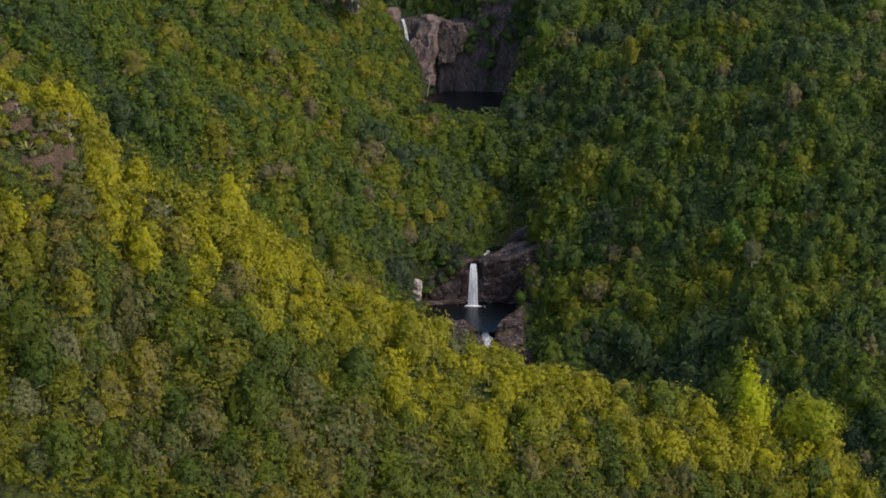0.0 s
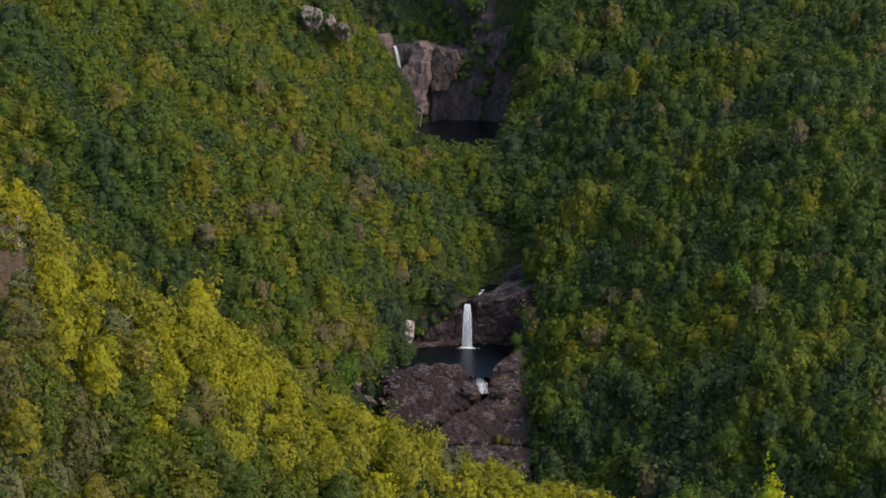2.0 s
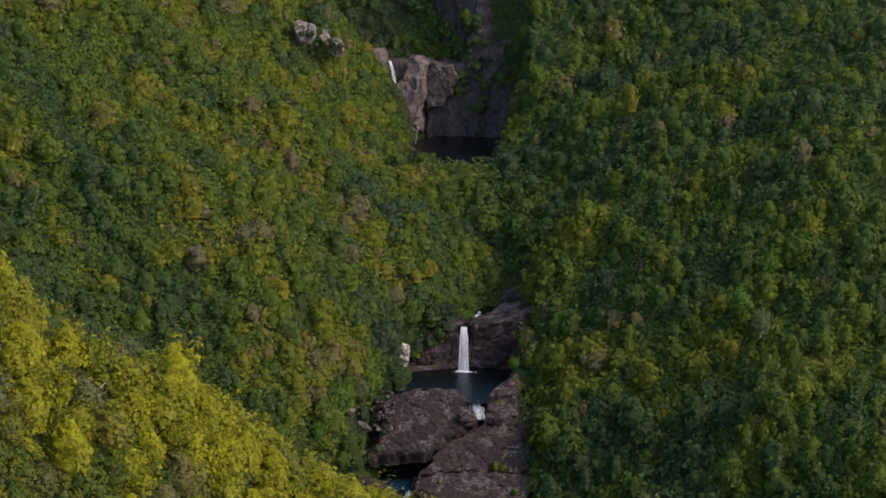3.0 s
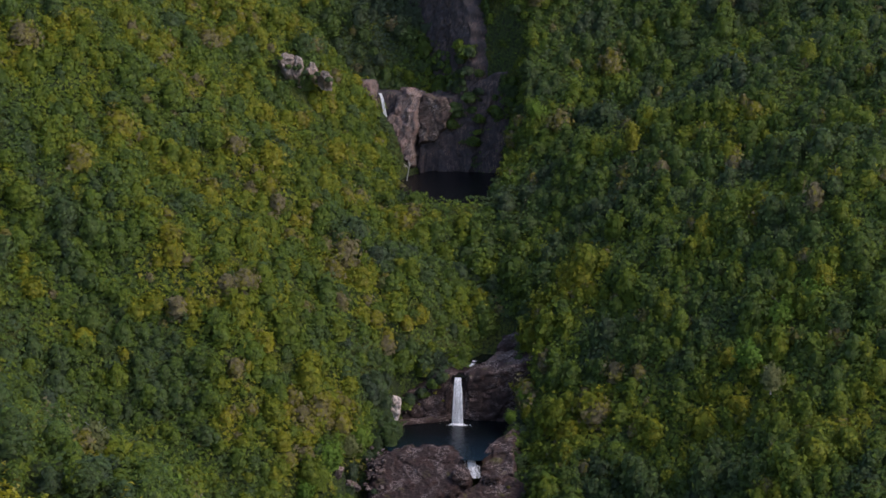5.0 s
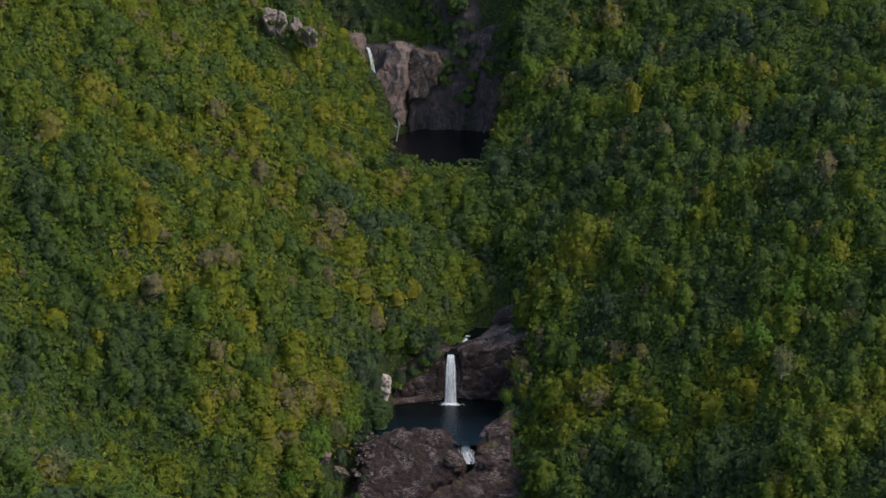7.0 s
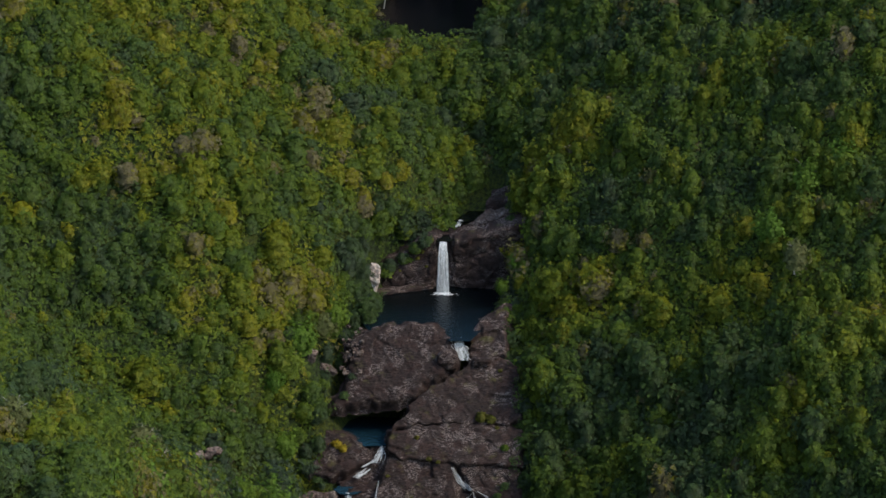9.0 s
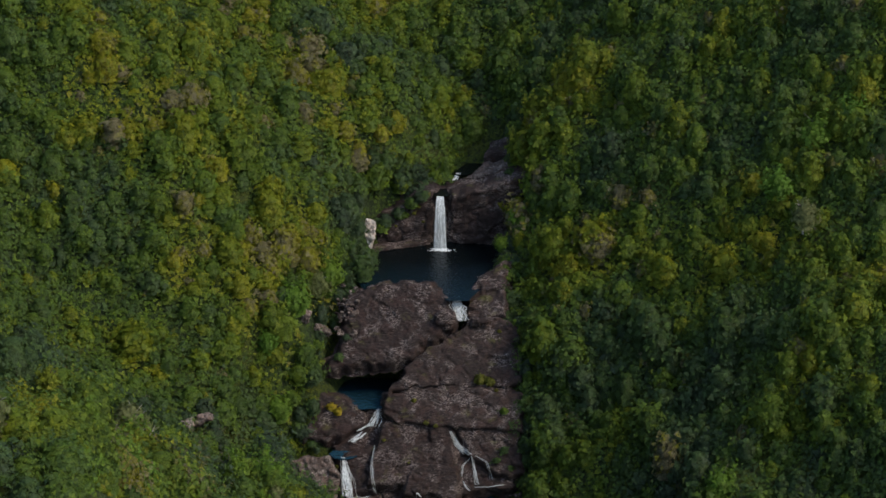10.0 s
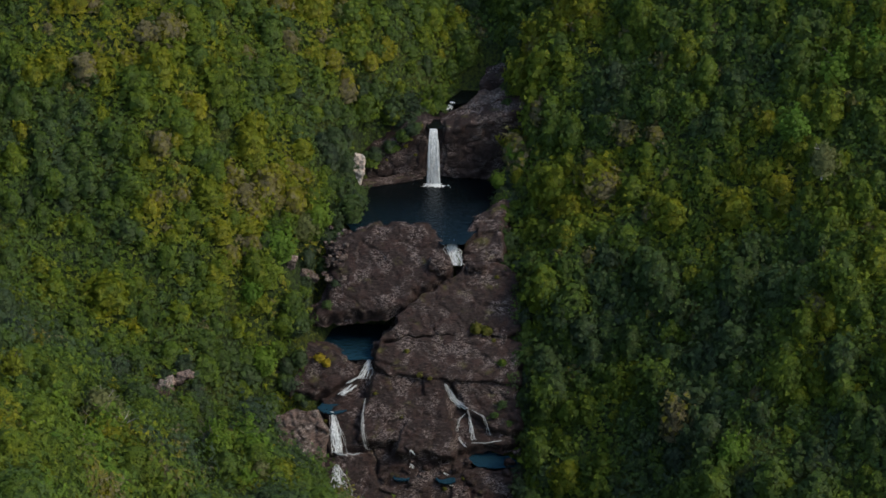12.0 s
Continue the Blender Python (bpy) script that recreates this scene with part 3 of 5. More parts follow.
plate(STAIR, "rock_shelf", "brown streambed rock under the trees", [(9.8, 63), (27, 63), (26, 76), (9.6, 76)], ROCK_SLAB, 27, -0.2, -4.0, 2.2, (0, 0.02), 3.6, 0.8)
plate(STAIR, "rock_slab", "dark sloping rock slab beside the pool outlet", [(8.8, 0), (9.6, -4.0), (13, -7.4), (18, -11), (19, 4.4), (16, 4.6), (9.2, 5.4)], ROCK_SLAB, 10, -2.6, -7.5, 3.5, (0.06, 0.22), 3.4, 0.7, -0.6)
plate(STAIR, "rock_shelf", "wet dark streambed rock between brown shelves", [(-13.6, 28.8), (-8.6, 28.6), (-8.6, 33), (-10.6, 37.5), (-19, 41.6), (-21, 38), (-13.2, 32.6)], ROCK_WET, 29, -1.2, -5.0, 1.2, (0, 0.02), 3.0, 0.5)
rock("rock_boulder", "rounded boulder beside the small cascade", (4.4, -35.0, -4.4), (2.6, 2.4, 2.6), ROCK_WET, 9, detail=4, box=3.5)
rock("rock_boulder", "small dark boulder below the outlet cascade", (12.6, -35.2, -4.4), (2.2, 1.3, 1.1), ROCK_WET, 28, detail=4, box=3.5)
rock("rock_block", "pale grey rock block among the trees", (22.4, -47.0, -21.0), (2.2, 1.8, 2.2), ROCK_PALE, 21, detail=4)
for k in range(90):
    rng = np.random.default_rng(300 + k)
    if k < 34:
        u, v, s, lab = rng.uniform(-7, 24), rng.uniform(48, 62), rng.uniform(0.25, 0.8), "small dark boulder in the lower basin"
    else:
        u, v, s, lab = rng.uniform(-22.5, -17), rng.uniform(-2, 12), rng.uniform(0.18, 0.5), "small brown boulder beside the rock dome"
    p = STAIR.at(np.array(u), np.array(v), height_on(STAIR, u, v) if k < 34 else np.maximum(height_on(STAIR, u, v), -3.0))
    rock("boulder", lab, p, (s * 1.4, s, s * 0.8), (ROCK_SLAB, ROCK_WET)[k % 2] if k < 34 else (ROCK_BANK, ROCK_MID, ROCK_SLAB)[k % 3], 40 + k, (rng.uniform(-20, 20), 0, rng.uniform(0, 180)), detail=3, box=5.0)

# the walls of the main fall
WALL = Face((0, 5.2, 0), (1, 0, 0), (0, 0.10, 1))
plate(WALL, "rock_wall", "dark wet rock behind the waterfall", [(-5, -3), (6, -3), (6, 12.4), (1.4, 12.7), (-2.4, 12.7), (-5, 12.4)], ROCK_WET, 30, 0.4, -2.5, 1.0, (0, 0), 4.0, 0.4)
plate(WALL, "rock_wall", "dark brown rock wall beside the waterfall", [(1.6, -3), (26, -3), (26, 20.5), (18, 18), (11, 15.2), (5, 13.8), (1.8, 13.2)], ROCK_WET, 1, 2.4, -3.0, 3.0, (0.02, 0.10), 6.0, 0.9, 0.2)
plate(WALL, "rock_wall", "dark brown rock wall with hanging plants at the pool", [(-24, -3), (-2.4, -3), (-2.2, 12.8), (-5, 13.6), (-11, 9.4), (-19, 4.6), (-24, 4)], ROCK_WET, 2, 2.6, -3.0, 2.6, (-0.16, 0.04), 5.0, 0.8, 0.9)
rock("rock_ledge", "low wet rock ledge along the pool's edge", (-11.5, 0.2, -0.2), (8.5, 1.8, 1.3), ROCK_WET, 3, (0, 0, 26), detail=4)
ROOF = Face((8, 12, 14.4), (0.96, 0.12, 0.24), (-0.05, 0.97, 0.12))
plate(ROOF, "rock_slab", "pale-streaked rock slab above the waterfall", [(-7, -6), (15, -6), (15, 8), (2, 8), (0.4, 6), (-3.6, 0.5), (-7, -4)], ROCK_MID, 4, 0.5, -3.0, 2.2, (0, 0), 3.0, 0.8, 0.7)
plate(ROOF, "rock_slab", "wet rock slab upstream of the waterfall", [(2, 11), (13, 9), (14, 18), (4, 19)], ROCK_SLAB, 5, 1.4, -4.0, 2.6, (0.05, 0.05), 3.6, 0.7, 0.5)
rock("white_rock", "white weathered rock face at the pool's edge", (-18.2, -3.6, 4.4), (1.45, 1.4, 3.9), ROCK_WHITE, 6, (0, 12, 0), detail=5, box=5.0, rough=0.22, crack=1.9, depth=0.3, grain=0.2)
rock("white_rock", "small white rock at the water's edge", (-18.9, -7.2, 0.6), (1.0, 0.8, 1.1), ROCK_WHITE, 7, (0, 20, 30), detail=3, box=3.5)

# upper fall
HIGH = Face((0, 122, 0), (1, 0, 0), (0, 0.16, 1))
# a dark-coloured plate that stands for the shade in the cleft
plate(HIGH, "cliff", "shaded dark rock in the cleft of the upper fall", [(-48, 44), (-34, 44), (-34, 80), (-48, 80)], ROCK_CLIFF_SHADED, 31, -1.2, -4.0, 2.0, (0, 0), 6.0, 0.8, step=0.6, grain=0.26, group="cliffs of the upper gorge")
plate(HIGH, "cliff", "pale pinkish rock buttress below the upper fall", [(-39.2, 71), (-36.8, 73.4), (-33, 72), (-29.8, 66), (-28, 58), (-29.5, 53), (-35, 58), (-40, 64)], ROCK_PALE, 60, 4.2, -4.0, 4.0, (-0.05, -0.03), 4.0, 1.8, 1.35, 0.45, grain=0.3, group="cliffs of the upper gorge")
plate(HIGH, "cliff", "rounded brown rock head beside the upper fall", [(-36.2, 73), (-35, 78.4), (-32, 81.3), (-29, 81), (-26.6, 78.4), (-27.4, 66), (-30, 60), (-33.5, 68)], ROCK_PALE, 65, 3.0, -4.0, 3.4, (0.05, -0.04), 4.0, 1.8, 1.5, 0.45, grain=0.26, group="cliffs of the upper gorge")
plate(HIGH, "cliff", "broad brown rock shoulder above the dark wall", [(-28, 78.6), (-25, 79.3), (-17.2, 78.4), (-15.4, 73), (-18, 67.4), (-22, 63), (-27.4, 62)], ROCK_MID, 66, 2.4, -3.0, 3.0, (0.08, 0.05), 3.6, 1.6, 1.3, 0.45, grain=0.3, group="cliffs of the upper gorge")
plate(HIGH, "cliff", "dark shaded cliff above the upper pool", [(-28, 44), (14, 44), (12, 92), (-4, 86), (-15, 80), (-26, 78)], ROCK_CLIFF_SHADED, 61, 1.0, -4.0, 3.0, (0.10, 0), 6.0, 1.5, 1.5, 0.5, grain=0.26, group="cliffs of the upper gorge")
plate(HIGH, "cliff", "pale rock knob beside the upper fall", [(-54, 62), (-43.2, 62), (-43.0, 80), (-45, 83), (-50, 84), (-54, 80)], ROCK_PALE, 62, 2.6, -4.0, 2.6, (0, 0), 4.0, 0.9, 1.3, 0.5, grain=0.26, group="cliffs of the upper gorge")
# carried up past the top of the view to shade the recess
RIBS = Face((0, 109, 0), (0.66, -0.75, 0), (0, 0.2, 1))
plate(RIBS, "cliff", "shaded dark ribbed cliff of the upper gorge", [(-34, 80), (-13, 80), (-11, 92), (-12, 104), (-17, 118), (-28, 142), (-62, 142), (-57, 114), (-44, 97)], ROCK_CLIFF_SHADED, 64, 2.0, -4.0, 3.0, (0, 0), 6.0, 2.2, 1.5, 0.6, grain=0.26, group="cliffs of the upper gorge")
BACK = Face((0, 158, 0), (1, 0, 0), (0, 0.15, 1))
plate(BACK, "cliff", "tall shaded dark cliff behind the upper gorge", [(-80, 78), (-4, 78), (0, 138), (-80, 138)], ROCK_CLIFF_SHADED, 63, 2.0, -4.0, 4.0, (0, 0), 8.0, 2.4, 1.5, 0.7, grain=0.26, group="cliffs of the upper gorge")
SHOULDER = Face((-63, 90.0, 94), (0.94, -0.05, -0.33), (0, 0.45, 0.9))
for k, outline in enumerate((
        [(-7.0, -1.0), (-5.0, 2.2), (-3.4, 3.0), (-1.0, 2.2), (-0.6, -0.6), (-1.4, -4.6), (-3.4, -6.0), (-4.8, -3.4)],
        [(-0.9, -1.2), (-0.6, 2.6), (1.4, 2.4), (2.4, 0.4), (1.6, -2.6), (0.8, -5.2), (-0.8, -4.8)],
        [(3.2, -0.8), (3.8, 1.8), (6.0, 2.0), (6.8, 0.0), (5.0, -1.6)],
        [(8.8, -1.6), (9.2, 1.4), (11.2, 1.2), (11.6, -1.2), (10.0, -2.4)])):
    plate(SHOULDER, "rock_outcrop", "pale weathered rock outcrop on the wooded shoulder", outline, ROCK_TAN, 70 + 4 * k, 0.9, -4.0, 2.4, (0.05 * k - 0.08, 0.06), 2.4, 1.1, 0.9, 0.2, group="outcrops of the shoulder")
for k, (px, py, pz, size, mat) in enumerate(((-29.2, -39.6, -3.0, (1.0, 1.2, 2.1), ROCK_PALE), (-25.6, -36.6, -7.4, (2.4, 1.1, 0.8), ROCK_MID))):
    rock("boulder", "pale rock face among trees beside the gorge", (px, py, pz), size, mat, 90 + k, (10, 24 + 8 * k, 14 * k), detail=5, group="boulders beside the gorge", box=8.0, rough=0.12, crack=3.0, depth=0.2)
for k, (px, py, pz, size, mat) in enumerate((
        (-51.6, -82.4, -13.4, (1.4, 1.2, 2.4), ROCK_MID), (-49.8, -80.4, -11.6, (1.7, 1.3, 1.0), ROCK_TAN), (-47.8, -78.6, -12.0, (0.8, 1.0, 0.7), ROCK_MID),
        (-46.2, -77.0, -11.4, (1.8, 1.1, 0.7), ROCK_PALE), (-49.4, -80.8, -13.6, (1.0, 1.0, 1.2), ROCK_MID))):
    rock("boulder", "pale broken rock among trees on the slope", (px, py, pz), size, mat, 110 + k, (0, -20 + 8 * k, 17 * k), detail=5, group="boulders on the slope", box=7.0, rough=0.14, crack=2.6, depth=0.22)


# ---------------------------------------------------------------- water
def pool(name, label, shore, z, seed, material=None):
    """Still water with an uneven shore, and a short skirt of the same water below its rim."""
    material = material or WATER_BLUE
    rng = np.random.default_rng(seed)
    rim = []
    for (ax, ay), (bx, by) in zip(shore, shore[1:] + shore[:1]):
        for k in range(6):
            rim.append((ax + (bx - ax) * k / 6 + rng.normal(0, 0.15), ay + (by - ay) * k / 6 + rng.normal(0, 0.15)))
    mx, my = np.mean(rim, axis=0)
    bm = bmesh.new()
    top = [bm.verts.new((x - mx, y - my, 0)) for x, y in rim]
    low = [bm.verts.new(((x - mx) * 0.95, (y - my) * 0.95, -0.35)) for x, y in rim]
    face = bm.faces.new(top)
    for k in range(len(rim)):
        bm.faces.new((low[k], low[(k + 1) % len(rim)], top[(k + 1) % len(rim)], top[k]))
    bmesh.ops.triangulate(bm, faces=[face])
    bmesh.ops.recalc_face_normals(bm, faces=bm.faces[:])
    me = bpy.data.meshes.new(name)
    bm.to_mesh(me)
    bm.free()
    me.materials.append(material)
    ob = new(name, me)
    ob.location = (mx, my, z)
    return tagged(ob, label, "pool", kind="structure")


def oval(x, y, rx, ry, n=10):
    return [(x + rx * math.cos(6.2832 * k / n), y + ry * math.sin(6.2832 * k / n)) for k in range(n)]


pool("water", "deep dark blue pool under the waterfall", [(-21, -4), (-11, 2), (-5, 5.5), (4, 6), (18, 7), (21, -4), (18, -14), (12, -26), (9.4, -33), (4.4, -33.2), (2.5, -28.4), (-4, -27), (-10, -27.4), (-16, -28), (-21, -20)], 0.0, 1, WATER)
pool("water", "narrow blue pool between brown rocks", [(-28, -36), (-21, -30), (-4, -27), (-5, -36), (-8, -42), (-8.6, -48), (-10.2, -48.6), (-15.2, -49.2), (-18, -45.6), (-24.4, -43)], -22.0, 2)
pool("water", "small blue pool above the lower fall", oval(-18.0, -56.2, 3.5, 2.8), -30.4, 3)
pool("water", "shallow blue pool among the lower rocks", [(14.2, -57.4), (19, -56.2), (23.6, -57.6), (24, -63.6), (19, -64.9), (15, -64.6), (12.4, -61.5)], -39.2, 4)
pool("water", "shallow blue pool between low rocks", oval(-1.7, -66.2, 2.0, 1.4), -41.7, 5)
pool("water", "small shallow pool between low rocks", oval(8.2, -66.0, 2.4, 2.0), -41.75, 8)
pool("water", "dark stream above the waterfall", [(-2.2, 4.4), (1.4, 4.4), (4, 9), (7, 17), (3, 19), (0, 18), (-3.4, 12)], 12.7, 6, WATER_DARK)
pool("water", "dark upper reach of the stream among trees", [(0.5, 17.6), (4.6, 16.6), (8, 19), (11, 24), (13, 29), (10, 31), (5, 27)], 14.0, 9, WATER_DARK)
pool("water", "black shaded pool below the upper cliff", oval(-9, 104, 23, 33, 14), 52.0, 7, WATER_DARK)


def join(pieces):
    allv, allt, base = [], [], 0
    for v, t in pieces:
        allv.append(v), allt.append(t + base)
        base += len(v)
    return np.concatenate(allv), np.concatenate(allt)


def strand(path, width, rng, sides=5):
    """A rope of falling water along a path: flattened, thin at the top and torn at the foot."""
    path = np.array(path)
    n = len(path)
    way = np.gradient(path, axis=0)
    way /= np.linalg.norm(way, axis=1)[:, None]
    side = np.cross(way, np.array([0, -1.0, 0.25]))
    side /= np.linalg.norm(side, axis=1)[:, None]
    deep = np.cross(side, way)
    verts, tris = [], []
    for k in range(n):
        w = width * (0.75 + 0.35 * k / n + rng.uniform(-0.2, 0.2))
        for j in range(sides):
            a = 2 * math.pi * j / sides
            verts.append(path[k] + side[k] * w * math.cos(a) + deep[k] * w * 0.45 * math.sin(a))
    for k in range(n - 1):
        for j in range(sides):
            a, b = k * sides + j, k * sides + (j + 1) % sides
            tris += [(a, b, b + sides), (a, b + sides, a + sides)]
    return np.array(verts), np.array(tris)


def waterfall(name, label, lip_a, lip_b, foot, spread, count, width, seed, foam=1.0, drop=2.0, steps=12):
    """Ropes of white water from a lip to a foot; drop 2 falls free, 1 slides."""
    rng = np.random.default_rng(seed)
    lip_a, lip_b, foot = np.array(lip_a, float), np.array(lip_b, float), np.array(foot, float)
    allv, allt, base = [], [], 0
    for k in range(count):
        u = (rng.uniform() + rng.uniform()) / 2
        a = lip_a + (lip_b - lip_a) * u
        b = foot + np.array([(u - 0.5) * spread, rng.uniform(-0.3, 0.3), 0])
        stop = 1.0 if rng.uniform() < 0.7 else rng.uniform(0.55, 0.95)
        t = np.linspace(0, stop, steps)
        p = a + (b - a) * np.stack([t, t, t ** drop], 1)
        p[:, 0] += np.cumsum(rng.normal(0, 0.03, steps)) * spread * 0.35
        p[:, 1] += rng.normal(0, 0.05, steps)
        v, f = strand(p, width * rng.uniform(0.5, 1.3), rng)
        allv.append(v), allt.append(f + base)
        base += len(v)
    root = new(name)
    root.location = foot
    tagged(root, label, "waterfall", "falls of the stream")
    me = smooth(soup("white_water", np.concatenate(allv) - foot, np.concatenate(allt), [FOAM]))
    tagged(part("white_water", me, root), kind="stuff")
    if foam:
        allv, allt, base = [], [], 0
        for k in range(int(80 * foam)):
            a, r = rng.uniform(0, 6.28), abs(rng.normal(0, 0.55))
            c = np.array([math.cos(a) * r * (spread * 0.5 + foam), math.sin(a) * r * foam * 1.0 - 0.2, 0.05])
            s = rng.uniform(0.18, 0.5) * foam * math.exp(-r)
            ring = np.array([[math.cos(j * 1.0472), math.sin(j * 1.0472), 0] for j in range(6)]) * s * rng.uniform(0.8, 1.4, (6, 1))
            v = np.concatenate([ring + c, [c + (0, 0, s * rng.uniform(0.3, 0.8))]])
            allv.append(v)
            allt.append(np.array([(j, (j + 1) % 6, 6) for j in range(6)]) + base)
            base += 7
        part("foam", smooth(soup("foam", np.concatenate(allv), np.concatenate(allt), [FOAM])), root, "white churning foam on the pool")["kind"] = "stuff"
    return root


def slide(name, label, route, width, count, thick, seed, proud=0.25):
    """White water that follows the rock stair down a route given along and across it."""
    rng = np.random.default_rng(seed)
    route = np.array(route, float)
    along = np.linspace(0, 1, len(route))
    pieces = []
    for k in range(int(count * 1.7)):
        a = rng.uniform(0, 0.45) if k % 3 else 0.0
        t = np.linspace(a, 1 if rng.uniform() < 0.6 else rng.uniform(0.6, 1), 22)
        off = rng.normal(0, 0.40) * width * (0.55 + 0.4 * t) + np.cumsum(rng.normal(0, 0.22, 22)) * (0.10 + width * 0.3)
        u = np.interp(t, along, route[:, 0]) + off
        v = np.interp(t, along, route[:, 1]) + rng.normal(0, 0.05, 22)
        w = height_on(STAIR, u, v)
        w = np.maximum(w, (w + np.roll(w, 1)) / 2) + proud + rng.uniform(-0.1, 0.15)
        pieces.append(strand(STAIR.at(u, v, w), thick * rng.uniform(0.25, 0.80), rng))
    v, t = join(pieces)
    foot = v.mean(axis=0)
    root = new(name)
    root.location = foot
    tagged(root, label, "waterfall", "falls of the stream")
    tagged(part("white_water", smooth(soup("white_water", v - foot, t, [FOAM])), root), kind="stuff")
    return root


waterfall("waterfall", "tall white waterfall dropping into a dark pool", (-1.5, 3.4, 13.0), (0.7, 3.4, 13.0), (0.0, -0.8, 0.0), 4.0, 70, 0.048, 1, 1.3)
slide("cascade", "short white cascade at the pool's outlet", [(6.6, 0.6), (7.0, 2.5), (8.4, 6.4)], 1.9, 26, 0.095, 2)
slide("cascade", "white cascade spilling from the narrow pool", [(-10.4, 29.0), (-10.9, 31), (-12.0, 33.4)], 0.9, 16, 0.06, 3)
slide("cascade", "white riffle sliding over rock to a small pool", [(-14.2, 34.8), (-15.4, 36.0), (-16.8, 37.2)], 0.4, 8, 0.06, 4)
slide("cascade", "thin white thread of water beside the riffle", [(-13.0, 35.0), (-14.6, 36.2), (-16.2, 37.4)], 0.4, 6, 0.10, 14)
slide("cascade", "thin white arm of the cascade over dark rock", [(-11.6, 32.2), (-13.2, 33.4), (-15.2, 34.6)], 0.25, 6, 0.05, 23)
slide("waterfall", "white fall over a dark ledge", [(-18.0, 41.4), (-17.6, 43.5), (-16.9, 46), (-15.9, 50.6)], 1.25, 26, 0.10, 5, 0.4)
slide("waterfall", "lower white fall below the ledge", [(-16.2, 53.2), (-15.8, 56), (-14.8, 61)], 1.8, 30, 0.09, 6, 0.35)
slide("waterfall", "thin white thread of water down dark rock", [(-10.8, 38.0), (-11.0, 42), (-10.6, 45), (-9.6, 49.4)], 0.42, 6, 0.032, 7, 0.35)
slide("cascade", "white cascade sliding over brown rock", [(7.2, 34.2), (9.0, 37.2), (12.0, 39.6)], 0.85, 15, 0.045, 8)
slide("waterfall", "white thread of a split fall", [(12.4, 40.0), (13.2, 43), (14.0, 46.4)], 0.42, 10, 0.04, 9, 0.4)
slide("waterfall", "thin thread of a split fall", [(13.2, 39.8), (16.0, 41.2), (17.4, 45.0)], 0.34, 5, 0.03, 10, 0.4)
slide("waterfall", "short thread of a split fall", [(12.0, 40.2), (10.4, 42.0), (10.2, 44.6)], 0.30, 5, 0.03, 11, 0.4)
slide("waterfall", "short foot of a split fall", [(10.8, 45.8), (11.3, 47.0), (12.4, 48.0)], 0.30, 6, 0.045, 17, 0.4)
slide("rapid", "white riffle in the lower basin", [(-0.4, 49.2), (0.4, 49.7), (1.0, 50.4)], 0.7, 7, 0.09, 15)
slide("rapid", "small white riffle between low rocks", [(0.0, 52.2), (0.4, 52.6), (0.6, 53.2)], 0.4, 5, 0.08, 16)
slide("rapid", "white riffle beside a shallow pool", [(7.2, 53.6), (8.0, 54.0), (8.6, 54.6)], 0.6, 5, 0.05, 18)
slide("rapid", "tiny white riffle between two shallow pools", [(8.8, 56.4), (9.4, 56.7), (10.0, 56.6)], 0.3, 4, 0.05, 22)
slide("rapid", "white riffle at the edge of the lower pool", [(13.4, 47.0), (16.4, 46.9), (20.0, 46.2)], 0.10, 4, 0.05, 19)
slide("rapid", "white riffle where the fall meets the ledge", [(-14.4, 50.4), (-12.6, 50.8), (-11.2, 50.2)], 0.3, 4, 0.06, 20)
slide("rapid", "bright white foam at the foot of the fall", [(-17.0, 50.3), (-15.8, 50.8), (-14.4, 50.9)], 0.5, 12, 0.10, 21)
waterfall("waterfall", "narrow white fall in a dark cleft", (-41.6, 132.6, 79.0), (-40.9, 132.6, 79.0), (-38.4, 130.4, 66.5), 1.1, 12, 0.15, 12, 0)
waterfall("rapid", "white riffle on the stream above the fall", (2.2, 18.4, 14.15), (3.8, 18.0, 14.15), (2.2, 16.0, 12.95), 1.6, 7, 0.13, 13, 0, 1.1)


